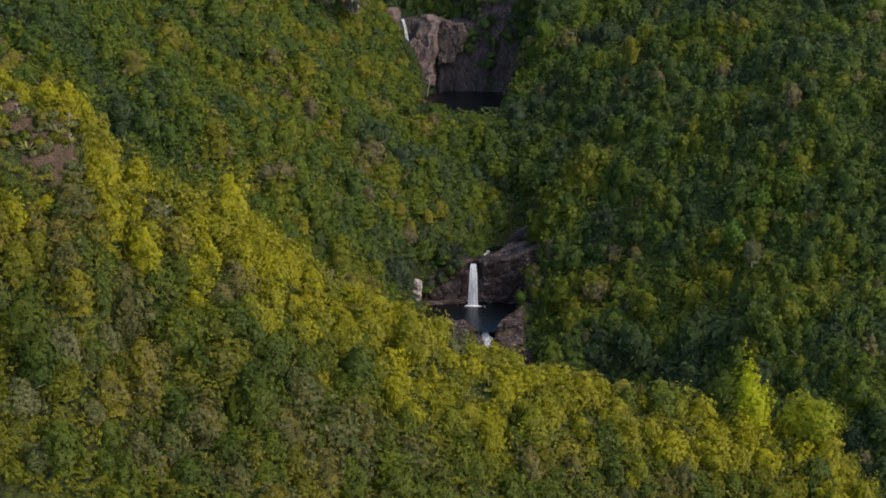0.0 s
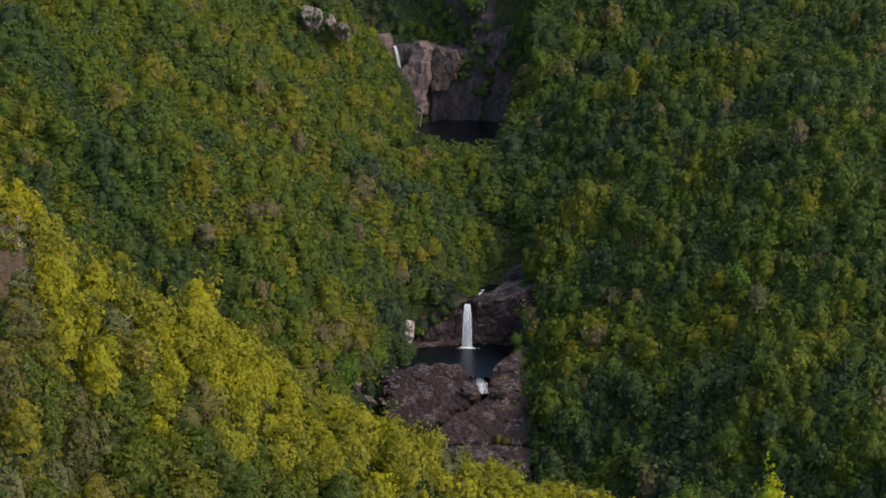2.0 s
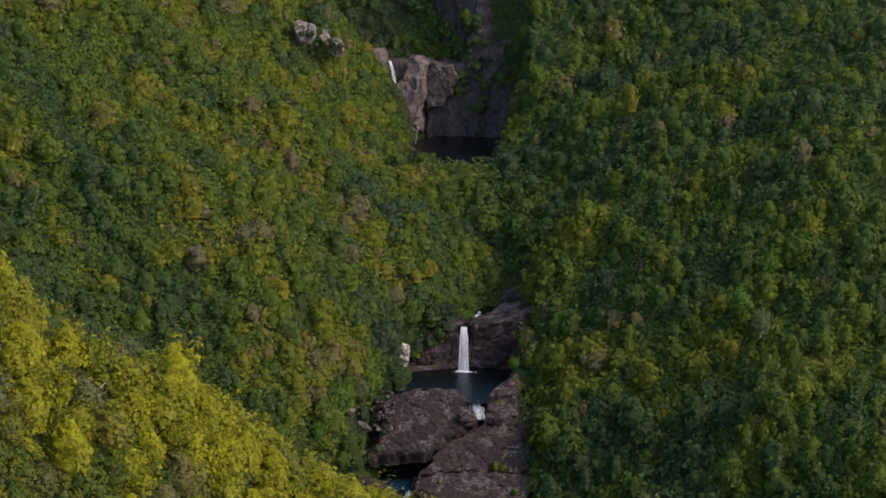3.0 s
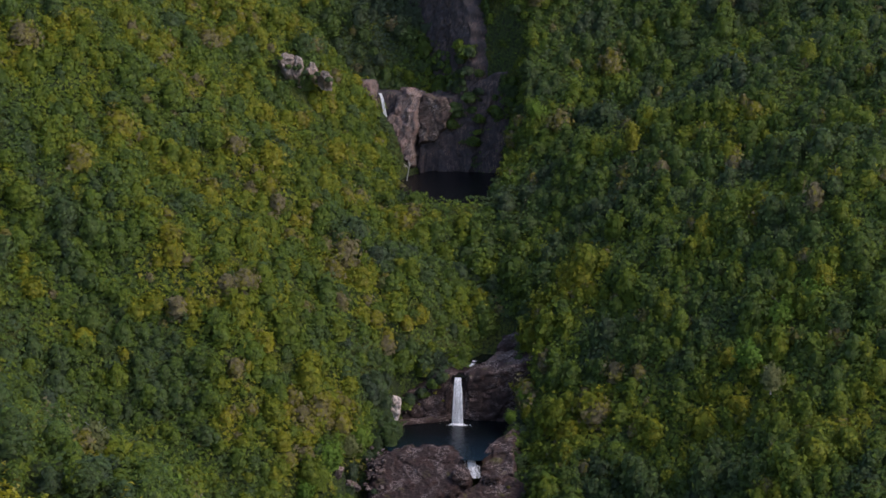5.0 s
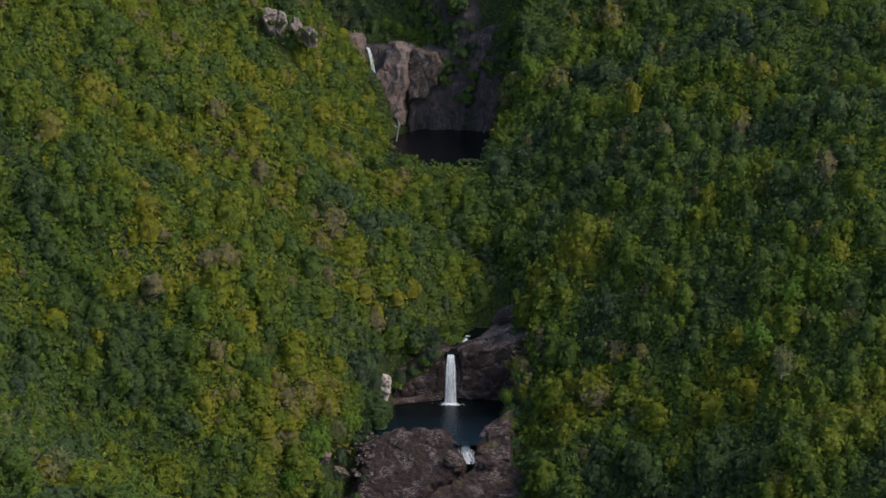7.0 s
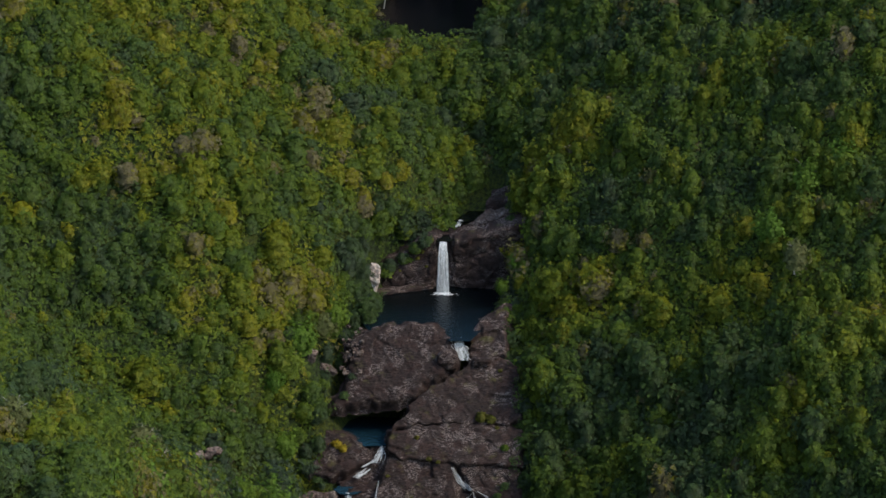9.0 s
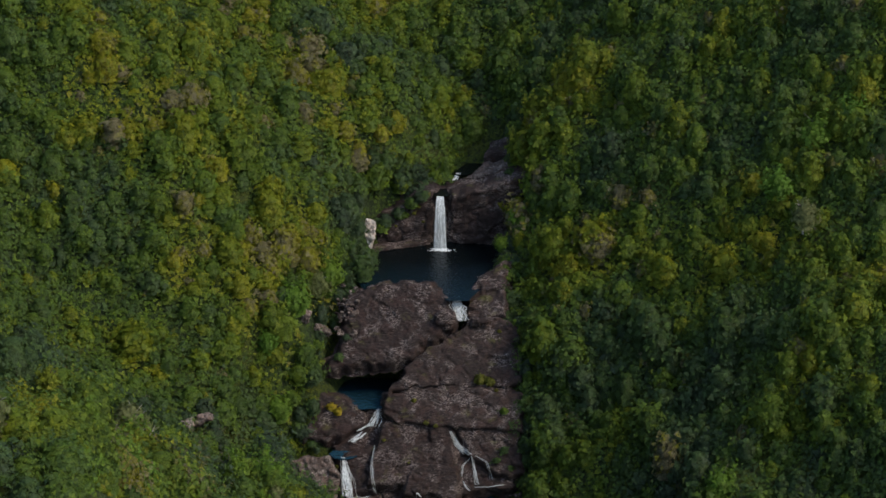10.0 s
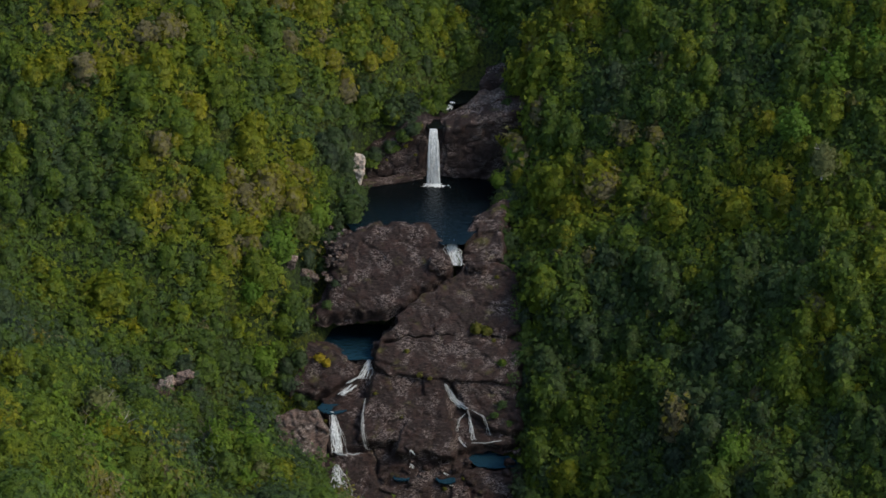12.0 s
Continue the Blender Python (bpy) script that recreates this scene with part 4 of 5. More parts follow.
# ---------------------------------------------------------------- trees
def crown(rng, radius, height, count, leaf, lobes=8, ruffle=0.42):
    """Sprays of leaves over a lumpy dome: corners, triangles and the way each corner faces out of the crown."""
    d = rng.normal(size=(count, 3))
    d[:, 2] = np.abs(d[:, 2]) * 1.05 - 0.30 * rng.uniform(size=count)
    d /= np.linalg.norm(d, axis=1)[:, None]
    # a lumpy dome: swellings round some directions, hollows between
    knobs = rng.normal(size=(lobes, 3))
    knobs[:, 2] = np.abs(knobs[:, 2]) * 0.9 - 0.1
    knobs /= np.linalg.norm(knobs, axis=1)[:, None]
    swell = rng.uniform(0.18, 0.62, lobes)
    reach = 0.64 + (swell * np.exp((d @ knobs.T - 1) / 0.07)).max(axis=1) + 0.08 * np.sin(d @ rng.normal(0, 7, 3) + 1.3)
    toward = knobs[np.argmax(d @ knobs.T, axis=1)]
    body = np.array([radius, radius, height * 0.74])
    p = d * body * reach[:, None] * (0.70 + 0.44 * rng.uniform(size=(count, 1)) ** 1.3) + (0, 0, height * 0.24)
    d = d + 0.9 * (d - toward * 0.8)
    d /= np.linalg.norm(d, axis=1)[:, None]
    n = d + rng.normal(0, ruffle, (count, 3))
    n /= np.linalg.norm(n, axis=1)[:, None]
    t = np.cross(n, rng.normal(size=(count, 3)))
    t /= np.linalg.norm(t, axis=1)[:, None]
    s = np.cross(n, t)
    a = leaf * rng.uniform(0.6, 1.35, (count, 1))
    b = a * rng.uniform(0.5, 0.85, (count, 1))
    v = np.stack([p + t * a, p + s * b * 1.2 - t * a * 0.5 - n * b * 0.2, p - s * b * 1.2 - t * a * 0.5], 1).reshape(-1, 3)
    return v, np.arange(count * 3).reshape(-1, 3), np.repeat(0.95 * d + rng.normal(0, 0.22, (count, 3)) + (0, 0, 0.85), 3, axis=0)


def core(radius, height, sides=7):
    """The shaded inner mass of a crown."""
    rings = ((0.0, 0.62), (0.30, 0.71), (0.56, 0.57), (0.75, 0.28))
    v = [(math.cos(6.2832 * j / sides + k) * radius * r, math.sin(6.2832 * j / sides + k) * radius * r, height * z) for k, (z, r) in enumerate(rings) for j in range(sides)]
    v.append((0, 0, height * 0.81))
    t = []
    for k in range(3):
        for j in range(sides):
            a, b = k * sides + j, k * sides + (j + 1) % sides
            t += [(a, b, b + sides), (a, b + sides, a + sides)]
    t += [(3 * sides + j, 3 * sides + (j + 1) % sides, len(v) - 1) for j in range(sides)]
    return np.array(v), np.array(t)


def leafage(rng, radius, height, count, leaf, lobes=8):
    """A crown of sprays round its inner mass."""
    v, t, n = crown(rng, radius, height, count, leaf, lobes)
    cv, ct = core(radius, height, 7 if count > 60 else 4)
    cn = cv / (radius, radius, height) + (0, 0, 0.5)
    cn /= np.linalg.norm(cn, axis=1)[:, None]
    return np.concatenate([v, cv]), np.concatenate([t, ct + len(v)]), np.concatenate([n, cn])


def limb(a, b, ra, rb, sides=5):
    a, b = np.array(a, float), np.array(b, float)
    w = (b - a) / np.linalg.norm(b - a)
    u = np.cross(w, [0.31, 0.87, 0.38])
    u /= np.linalg.norm(u)
    x = np.cross(w, u)
    ang = np.arange(sides) * 2 * math.pi / sides
    ring = np.cos(ang)[:, None] * u + np.sin(ang)[:, None] * x
    v = np.concatenate([a + ring * ra, b + ring * rb])
    t = []
    for j in range(sides):
        k = (j + 1) % sides
        t += [(j, k, k + sides), (j, k + sides, j + sides)]
    return v, np.array(t)


def trunk(rng, height, thick, reach, limbs=5):
    bend = rng.normal(0, 0.12, 2) * reach
    mid = np.array([bend[0] * 0.4, bend[1] * 0.4, height * 0.35])
    top = np.array([bend[0], bend[1], height * 0.72])
    out = [limb((0, 0, -1.2), mid, thick, thick * 0.75, 6), limb(mid, top, thick * 0.75, thick * 0.3, 6)]
    for k in range(limbs):
        a = 2 * math.pi * (k + rng.uniform(-0.3, 0.3)) / limbs
        f = rng.uniform(0.1, 0.8)
        r = reach * rng.uniform(0.45, 0.7)
        start = mid + (top - mid) * f
        out.append(limb(start, start + np.array([math.cos(a) * r, math.sin(a) * r, height * rng.uniform(0.12, 0.28)]), thick * 0.4, thick * 0.12, 4))
    return join(out)


def tree_kind(name, label, seed, radius, height, count, leaf, material, bark, group, lobes=8):
    """One tree with its parts, at the origin, to be copied."""
    rng = np.random.default_rng(seed)
    root = new(name)
    tagged(root, label, "tree", group)
    tv, tt = trunk(rng, height, 0.03 * height + 0.03, radius)
    part("trunk", smooth(soup("trunk", tv, tt, [bark])), root)
    cv, ct, cn = leafage(rng, radius, height, count, leaf, lobes)
    part("crown", soup("crown", cv, ct, [material], out=cn), root)
    return root


def stand(kinds, spots, seed):
    """Sets trees at spots (x, y, z, scale, kind)."""
    rng = np.random.default_rng(seed)
    used = set()
    for x, y, z, s, k in spots:
        m = pose(x, y, z, rng.uniform(-5, 5), rng.uniform(-5, 5), rng.uniform(0, 360)) @ Matrix.Diagonal((s * rng.uniform(0.9, 1.1), s * rng.uniform(0.9, 1.1), s * rng.uniform(0.88, 1.15), 1))
        if k in used:
            copy_thing(kinds[k], m)
        else:
            used.add(k)
            first[k] = m
    for k in used:
        kinds[k].matrix_basis = first[k]


def scatter(x0, x1, y0, y1, gap, seed):
    rng = np.random.default_rng(seed)
    xs, ys = np.meshgrid(np.arange(x0, x1, gap), np.arange(y0, y1, gap * 0.87))
    xs = xs + (np.arange(xs.shape[0]) % 2)[:, None] * gap / 2
    xs, ys = xs.ravel(), ys.ravel()
    return xs + rng.uniform(-0.36, 0.36, len(xs)) * gap, ys + rng.uniform(-0.36, 0.36, len(xs)) * gap


def steep(x, y):
    """How much more surface a slope has than its plan."""
    gx = (ground(x + 2, y) - ground(x - 2, y)) / 4
    gy = (ground(x, y + 2) - ground(x, y - 2)) / 4
    return np.sqrt(1 + gx * gx + gy * gy)


def thinned(x, y, gap, full, seed):
    """Keeps as many spots as the slope's surface asks for."""
    rng = np.random.default_rng(seed)
    return rng.uniform(size=len(x)) < np.minimum(1, steep(x, y) * (gap / full) ** 2)


first = {}
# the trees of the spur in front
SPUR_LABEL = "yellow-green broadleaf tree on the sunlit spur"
spur_kinds = [tree_kind("tree", SPUR_LABEL, 10 + k, 2.3, 4.0 + 0.25 * k, 1500, 0.24, LEAF_RIDGE_SUNLIT, BARK, "trees of the spur", 8 + k % 4) for k in range(7)]
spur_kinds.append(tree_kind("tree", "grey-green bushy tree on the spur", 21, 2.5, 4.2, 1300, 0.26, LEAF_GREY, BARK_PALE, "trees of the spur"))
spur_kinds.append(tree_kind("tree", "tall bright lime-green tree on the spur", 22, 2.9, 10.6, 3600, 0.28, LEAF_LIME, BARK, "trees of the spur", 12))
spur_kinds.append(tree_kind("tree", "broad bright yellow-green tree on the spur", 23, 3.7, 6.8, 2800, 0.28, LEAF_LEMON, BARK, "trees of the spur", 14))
spots, thicket = [], []
rng = np.random.default_rng(77)
xs, ys = scatter(-28, 98, -432, -352, 2.65, 31)
for x, y in zip(xs, ys):
    d = (y - (-393 + 0.36 * (x + 6))) * 0.941
    if not -36 < d < 9:
        continue
    if abs(x + 9.8) < 4.4 and -9.0 < d < -1.0:
        continue
    k = int(rng.integers(0, 7))
    if rng.uniform() < 0.06 or (x < 4 and d < -20 and rng.uniform() < 0.5):
        k = 7
    if (d > -9 and rng.uniform() < 0.34) or (k == 7 and rng.uniform() < 0.5):
        spots.append((x, y, float(ground(x, y)) - 1.4, rng.uniform(0.72, 1.2), k))
    else:
        thicket.append((x, y))
for x, y, z, s, k in ((72.0, -365.0, 76.4, 1.06, 8), (79.3, -363.4, 75.6, 1.06, 9), (60.6, -366.0, 78.6, 0.36, 8), (86.4, -366.0, 67.6, 0.9, 3)):
    spots.append((x, y, z, s, k))
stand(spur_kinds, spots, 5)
thicket = np.array(thicket)
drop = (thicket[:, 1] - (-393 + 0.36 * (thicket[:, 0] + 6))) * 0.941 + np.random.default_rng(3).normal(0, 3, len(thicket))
# crest gets the brighter leaves and the flank the duller, following the spur's light
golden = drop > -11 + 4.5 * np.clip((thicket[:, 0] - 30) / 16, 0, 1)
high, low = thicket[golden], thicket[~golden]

# bounds of the open rock: y, x from, x to
OPEN = np.array([(-97, 20, 10), (-88, -14, 23), (-80, -28, 23), (-72, -31.5, 23), (-63, -31, 22.5), (-59, -26, 22), (-55, -24, 22), (-51, -25, 20.5), (-44, -25, 20), (-38, -23, 19.5), (-34, -22.5, 19), (-29, -21, 15.5), (-25, -17, 13.5), (-10, -17, 15), (5, -20, 18), (8.5, -8, 18), (13, -2, 17), (22, 3, 15), (32, 6, 16), (36, 9, 8)], dtype=float)
UPPER = np.array([(58, -6, -10), (66, -15, -3), (78, -22, 1), (100, -28, 3), (120, -38, 4), (128, -46, 0), (133, -48, -10), (136, -47, -16), (141, -42, -26), (144, -36, -38)], dtype=float)


def clear(x, y, margin):
    """True where trees stand: away from water and open rock."""
    a = (x > np.interp(y, OPEN[:, 0], OPEN[:, 1], 99, 99) - margin) & (x < np.interp(y, OPEN[:, 0], OPEN[:, 2], -99, -99) + margin)
    b = (x > np.interp(y, UPPER[:, 0], UPPER[:, 1], 99, 99) - margin) & (x < np.interp(y, UPPER[:, 0], UPPER[:, 2], -99, -99) + margin)
    c = (np.abs(x + 57) < 6) & (np.abs(y - 89.2) < 1.8) | (np.abs(x + 65) < 5) & (np.abs(y - 87.6) < 3.0)
    # a strip down the near bank kept free of trees, to read as shade
    c = c | (np.abs(x - np.interp(y, [-152, -138, -130, -92, -80], [-23, -26.5, -32.5, -40, -43])) < 1.9 + 0.4 * margin) & (y > -150) & (y < -84)
    for cx, cy, r in ((-29, -41, 2.4), (-25.4, -38, 2.6), (-50.5, -83, 3.4), (-46.6, -79, 2.8)):
        c = c | ((x - cx) ** 2 + (y - cy) ** 2 < (r + margin) ** 2)
    return ~(a | b | c)


xs, ys = scatter(-200, 200, -254, 172, 3.2, 41)
bare = thinned(xs, ys, 3.2, 4.45, 42)
xs, ys = xs[bare], ys[bare]
seen_from = np.where((ys < -115) & (xs < 0), 530, 606)
half = 0.232 * (ys + seen_from) + 7
middle = np.where((ys < -115) & (xs < 0), 52 - 0.104 * (ys + seen_from), 59 - 0.112 * (ys + seen_from))
keep = (np.abs(xs - middle) < half) & clear(xs, ys, 1.0) & ~((ys < -112) & (xs > -6) & (xs < 66)) & ~((ys < -185) & (xs > -28)) & ~((ys < -90) & (np.abs(xs - 20) < 22))
cut = np.random.default_rng(44).uniform(size=len(xs)) < 0.93
keep &= cut
xs, ys = xs[keep], ys[keep]
near = ~clear(xs, ys, 5.0) & (ys < 40)

# trees along the gorge, one by one
GORGE_LABEL = "green broadleaf tree at the edge of the gorge"
gorge_kinds = [tree_kind("tree", GORGE_LABEL, 50 + k, 3.1, 4.8 + 0.3 * k, 420, 0.48, LEAF_VALLEY, BARK, "trees along the gorge", 7 + k % 4) for k in range(8)]
rng = np.random.default_rng(78)
first = {}
picked = np.flatnonzero(near)[:100]
stand(gorge_kinds, [(xs[i], ys[i], float(ground(xs[i], ys[i])) - 1.2, rng.uniform(0.75, 1.2), int(rng.integers(0, 8))) for i in picked]
      + [(*STAIR.at(np.array(u), np.array(v), np.array(-1.2)), 0.62 + 0.4 * ((7 * k) % 5) / 5, (3 * k) % 8) for k, (u, v) in enumerate(((22.5, 7.5), (24.5, 11), (23.6, 15.5), (25.2, 19), (24.4, 24.5), (25.6, 29), (24.8, 33.5), (25.4, 38), (24.2, 42), (25.8, 46.5), (25.4, 51), (25.8, 57), (-26.4, 8), (-26.6, 13.5), (-27.4, 18.5), (-29, 24), (-29.4, 30), (-29.6, 35.5)))]
      + [(x, y, max(float(ground(x, y)) - 0.4, 0.2 if y > -24 else -99.0), sc, k % 8) for k, (x, y, sc) in enumerate(((-5.2, 11.4, 1.35), (-8.4, 10.8, 1.3), (-11.6, 11.2, 1.3), (-15.2, 10.4, 1.2), (-18.4, 8.6, 1.1), (-3.4, 15.0, 1.2), (-7.0, 14.6, 1.5), (-0.4, 20.0, 1.1), (-17.6, -10.5, 0.95), (-17.4, -15.5, 1.0), (-18.0, -20.0, 1.1), (-17.4, -24.4, 1.0), (-20.5, -27.0, 1.0), (-28.6, -58.4, 0.8), (-30.4, -60.6, 0.9), (-27.0, -57.0, 0.7), (-28.0, -47.0, 0.8), (-26.4, -40.0, 0.7), (17.4, -9.0, 0.8), (17.6, -20.0, 0.9), (16.6, -14.6, 0.75), (19.6, -25.0, 1.0), (-15.8, -25.8, 0.85), (-17.2, -22.4, 1.15)))], 6)


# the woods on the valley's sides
def hue_and_shade(x, y):
    """Where the woods are yellower (above 0), or a deeper green or painted shade (below)."""
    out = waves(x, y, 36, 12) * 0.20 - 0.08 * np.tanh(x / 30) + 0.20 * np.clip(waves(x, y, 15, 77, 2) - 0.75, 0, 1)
    # strongest lows paint the shade of recess, ravine and treeless strip into the leaves
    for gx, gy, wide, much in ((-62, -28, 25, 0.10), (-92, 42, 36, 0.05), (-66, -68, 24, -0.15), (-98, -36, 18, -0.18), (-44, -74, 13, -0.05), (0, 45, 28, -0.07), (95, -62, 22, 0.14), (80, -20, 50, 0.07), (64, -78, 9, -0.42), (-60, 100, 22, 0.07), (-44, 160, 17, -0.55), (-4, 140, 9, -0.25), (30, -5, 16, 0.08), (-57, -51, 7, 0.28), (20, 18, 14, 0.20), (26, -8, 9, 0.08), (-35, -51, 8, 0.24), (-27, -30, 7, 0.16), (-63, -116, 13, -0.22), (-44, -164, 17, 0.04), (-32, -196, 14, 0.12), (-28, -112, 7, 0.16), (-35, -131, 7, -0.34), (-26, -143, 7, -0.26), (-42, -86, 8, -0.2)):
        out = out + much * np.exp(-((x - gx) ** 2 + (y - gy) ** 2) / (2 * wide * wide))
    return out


def woods(name, label, xs, ys, seed, leaves, count, leaf, radius, height, mean, sink=1.2):
    rng = np.random.default_rng(seed)
    zs = ground(xs, ys) - sink
    patch = hue_and_shade(xs, ys)
    size = np.exp(rng.normal(-0.12, 0.33, len(xs))) * (1 + 0.1 * waves(xs, ys, 60, 9)) * np.where((xs < 0) & (ys < -95) & (ys > -300), 1.12, 1.0)
    broad = (size > 1.32) & (name == "forest")
    size = np.where(broad, np.minimum(size, 1.9) / 1.45, np.clip(size, 0.5, 1.4))
    size = np.where((ys < -340) & (xs > 31) & (xs < 42), np.minimum(size, 0.95), np.where((ys < -340) & (xs > 6) & (xs < 31), np.maximum(size, 0.95), size))
    kind = np.where(broad, rng.integers(11, 14, len(xs)), rng.integers(0, 11, len(xs)))
    narrow = np.clip((xs - 14) / 12, 0, 1) * np.clip((ys + 130) / 30, 0, 1)
    allv, allt, allw, alln, tones, base = [], [], [], [], [], 0
    for k in range(14):
        own = np.random.default_rng(seed * 100 + k)
        tall = height * own.uniform(0.8, 1.25) * (1.35 if k > 10 else 1.0)
        wide = radius * own.uniform(0.88, 1.12) * (1.5 if k > 10 else 1.0)
        cv, ct, cn = leafage(own, wide, tall, count * 2 if k > 10 else count, leaf, int(own.integers(7, 12)) + (7 if k > 10 else 0))
        tv, tt = limb((0, 0, -1), (0.1, 0.1, tall * 0.6), 0.2, 0.09, 4)
        v, t = join([(cv, ct), (tv, tt)])
        cn = np.concatenate([cn, np.tile((0.0, 0.0, 1.0), (len(tv), 1))])
        which = np.r_[np.zeros(len(ct), int), np.ones(len(tt), int)]
        sel = np.flatnonzero(kind == k)
        a = rng.uniform(0, 6.28, len(sel))
        s = size[sel]
        c, sn = np.cos(a) * s * (1 - 0.04 * narrow[sel]), np.sin(a) * s * (1 - 0.04 * narrow[sel])
        out = np.empty((len(sel), len(v), 3), np.float32)
        out[:, :, 0] = v[:, 0] * c[:, None] - v[:, 1] * sn[:, None] + xs[sel][:, None]
        out[:, :, 1] = v[:, 0] * sn[:, None] + v[:, 1] * c[:, None] + ys[sel][:, None]
        out[:, :, 2] = v[:, 2] * (s * rng.uniform(0.85, 1.25, len(sel)) * (1 + 0.12 * narrow[sel]))[:, None] + zs[sel][:, None]
        allv.append(out.reshape(-1, 3))
        faced = np.empty((len(sel), len(v), 3), np.float32)
        faced[:, :, 0] = cn[:, 0] * np.cos(a)[:, None] - cn[:, 1] * np.sin(a)[:, None]
        faced[:, :, 1] = cn[:, 0] * np.sin(a)[:, None] + cn[:, 1] * np.cos(a)[:, None]
        faced[:, :, 2] = cn[:, 2]
        alln.append(faced.reshape(-1, 3))
        allt.append((t[None] + (np.arange(len(sel)) * len(v))[:, None, None]).reshape(-1, 3) + base)
        allw.append(np.tile(which, len(sel)))
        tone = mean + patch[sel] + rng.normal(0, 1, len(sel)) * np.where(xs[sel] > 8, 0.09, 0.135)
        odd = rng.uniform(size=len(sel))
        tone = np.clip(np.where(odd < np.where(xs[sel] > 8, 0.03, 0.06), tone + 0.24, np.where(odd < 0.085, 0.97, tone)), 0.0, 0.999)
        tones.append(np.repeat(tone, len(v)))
        base += len(sel) * len(v)
    me = soup(name, np.concatenate(allv), np.concatenate(allt), [leaves, BARK], np.concatenate(allw), np.concatenate(tones), np.concatenate(alln))
    return tagged(new(name, me), label, "forest", kind="stuff")


rest = np.ones(len(xs), bool)
rest[picked] = False
nearest = rest & (xs < 0) & (ys < -85)
farther = rest & ~nearest
woods("forest", "dense mixed green and yellow forest covering the valley sides", xs[farther], ys[farther], 7, LEAF_WOODS, 138, 0.59, 3.4, 5.4, 0.45)
woods("forest", "dense bright green forest on the near valley side", xs[nearest], ys[nearest], 11, LEAF_WOODS, 300, 0.46, 3.9, 6.4, 0.36)


def understorey(name, label, x, y, leaf, material, tone, height, seed):
    """The lower leaves that close the canopy between the crowns: sprays over an uneven surface."""
    rng = np.random.default_rng(seed)

    def top(x, y):
        return ground(x, y) + height + 0.9 * waves(x, y, 6.5, 16, 2) + 0.6 * waves(x, y, 15, 17, 1)

    p = np.stack([x, y, top(x, y) + rng.normal(0, 0.35, len(x))], 1)
    n = np.stack([top(x - 0.8, y) - top(x + 0.8, y), top(x, y - 0.8) - top(x, y + 0.8), np.full(len(x), 1.6)], 1)
    n /= np.linalg.norm(n, axis=1)[:, None]
    f = n + rng.normal(0, 0.42, n.shape)
    f /= np.linalg.norm(f, axis=1)[:, None]
    t = np.cross(f, rng.normal(size=f.shape))
    t /= np.linalg.norm(t, axis=1)[:, None]
    w = np.cross(f, t)
    a = leaf * rng.uniform(0.6, 1.35, (len(x), 1))
    b = a * rng.uniform(0.5, 0.85, (len(x), 1))
    v = np.stack([p + t * a, p + w * b * 1.2 - t * a * 0.5 - f * b * 0.2, p - w * b * 1.2 - t * a * 0.5], 1).reshape(-1, 3)
    tone = np.clip(tone + 0.10 * waves(x, y, 5, 18, 2) + rng.normal(0, 0.05, len(x)), 0, 0.9)
    out = 0.7 * n + rng.normal(0, 0.25, n.shape) + (0, 0, 0.6)
    me = soup(name, v, np.arange(len(v)).reshape(-1, 3), [material], None, np.repeat(tone, 3), np.repeat(out, 3, axis=0))
    tagged(new(name, me), label, "undergrowth", kind="stuff")


rng = np.random.default_rng(45)
sx, sy = scatter(-205, 205, -254, 172, 0.66, 45)
seen_from = np.where((sy < -115) & (sx < 0), 530, 606)
middle = np.where((sy < -115) & (sx < 0), 52 - 0.104 * (sy + seen_from), 59 - 0.112 * (sy + seen_from))
shore = (sy > 56) & (sy < 80) & (np.abs(sx + 8) < 16) & (((sx + 9) / 23) ** 2 + ((sy - 104) / 33) ** 2 > 1.05)
leafy = (np.abs(sx - middle) < 0.232 * (sy + seen_from) + 5) & (clear(sx, sy, 0.3) | shore | ((sy > 98) & (sy < 127) & (sx < -32) & (sx > -46)))
leafy &= ~((sy < -112) & (sx > -6) & (sx < 66)) & ~((sy < -185) & (sx > -28)) & ~((sy < -90) & (np.abs(sx - 20) < 22))
leafy &= rng.uniform(size=len(sx)) < steep(sx, sy) / 1.7
sx, sy = sx[leafy], sy[leafy]
understorey("understorey", "dense low green leaves between the forest's crowns", sx, sy, 0.72, LEAF_WOODS, 0.44 + hue_and_shade(sx, sy), 1.7, 45)
sx, sy = scatter(-30, 100, -434, -350, 0.46, 46)
drop_from = (sy - (-393 + 0.36 * (sx + 6))) * 0.941
leafy = (drop_from > -37) & (drop_from < 8) & ~((np.abs(sx + 9.8) < 4.6) & (drop_from > -9.2) & (drop_from < -0.8))
sx, sy, drop_from = sx[leafy], sy[leafy], drop_from[leafy]
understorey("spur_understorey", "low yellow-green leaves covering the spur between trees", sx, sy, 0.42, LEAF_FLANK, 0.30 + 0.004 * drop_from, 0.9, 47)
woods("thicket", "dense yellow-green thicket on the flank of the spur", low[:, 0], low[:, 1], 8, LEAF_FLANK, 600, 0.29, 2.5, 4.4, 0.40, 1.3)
woods("crest_thicket", "dense golden-green thicket along the crest of the spur", high[:, 0], high[:, 1], 9, LEAF_RIDGE_SUNLIT, 840, 0.25, 2.5, 4.4, 0.36, 1.3)

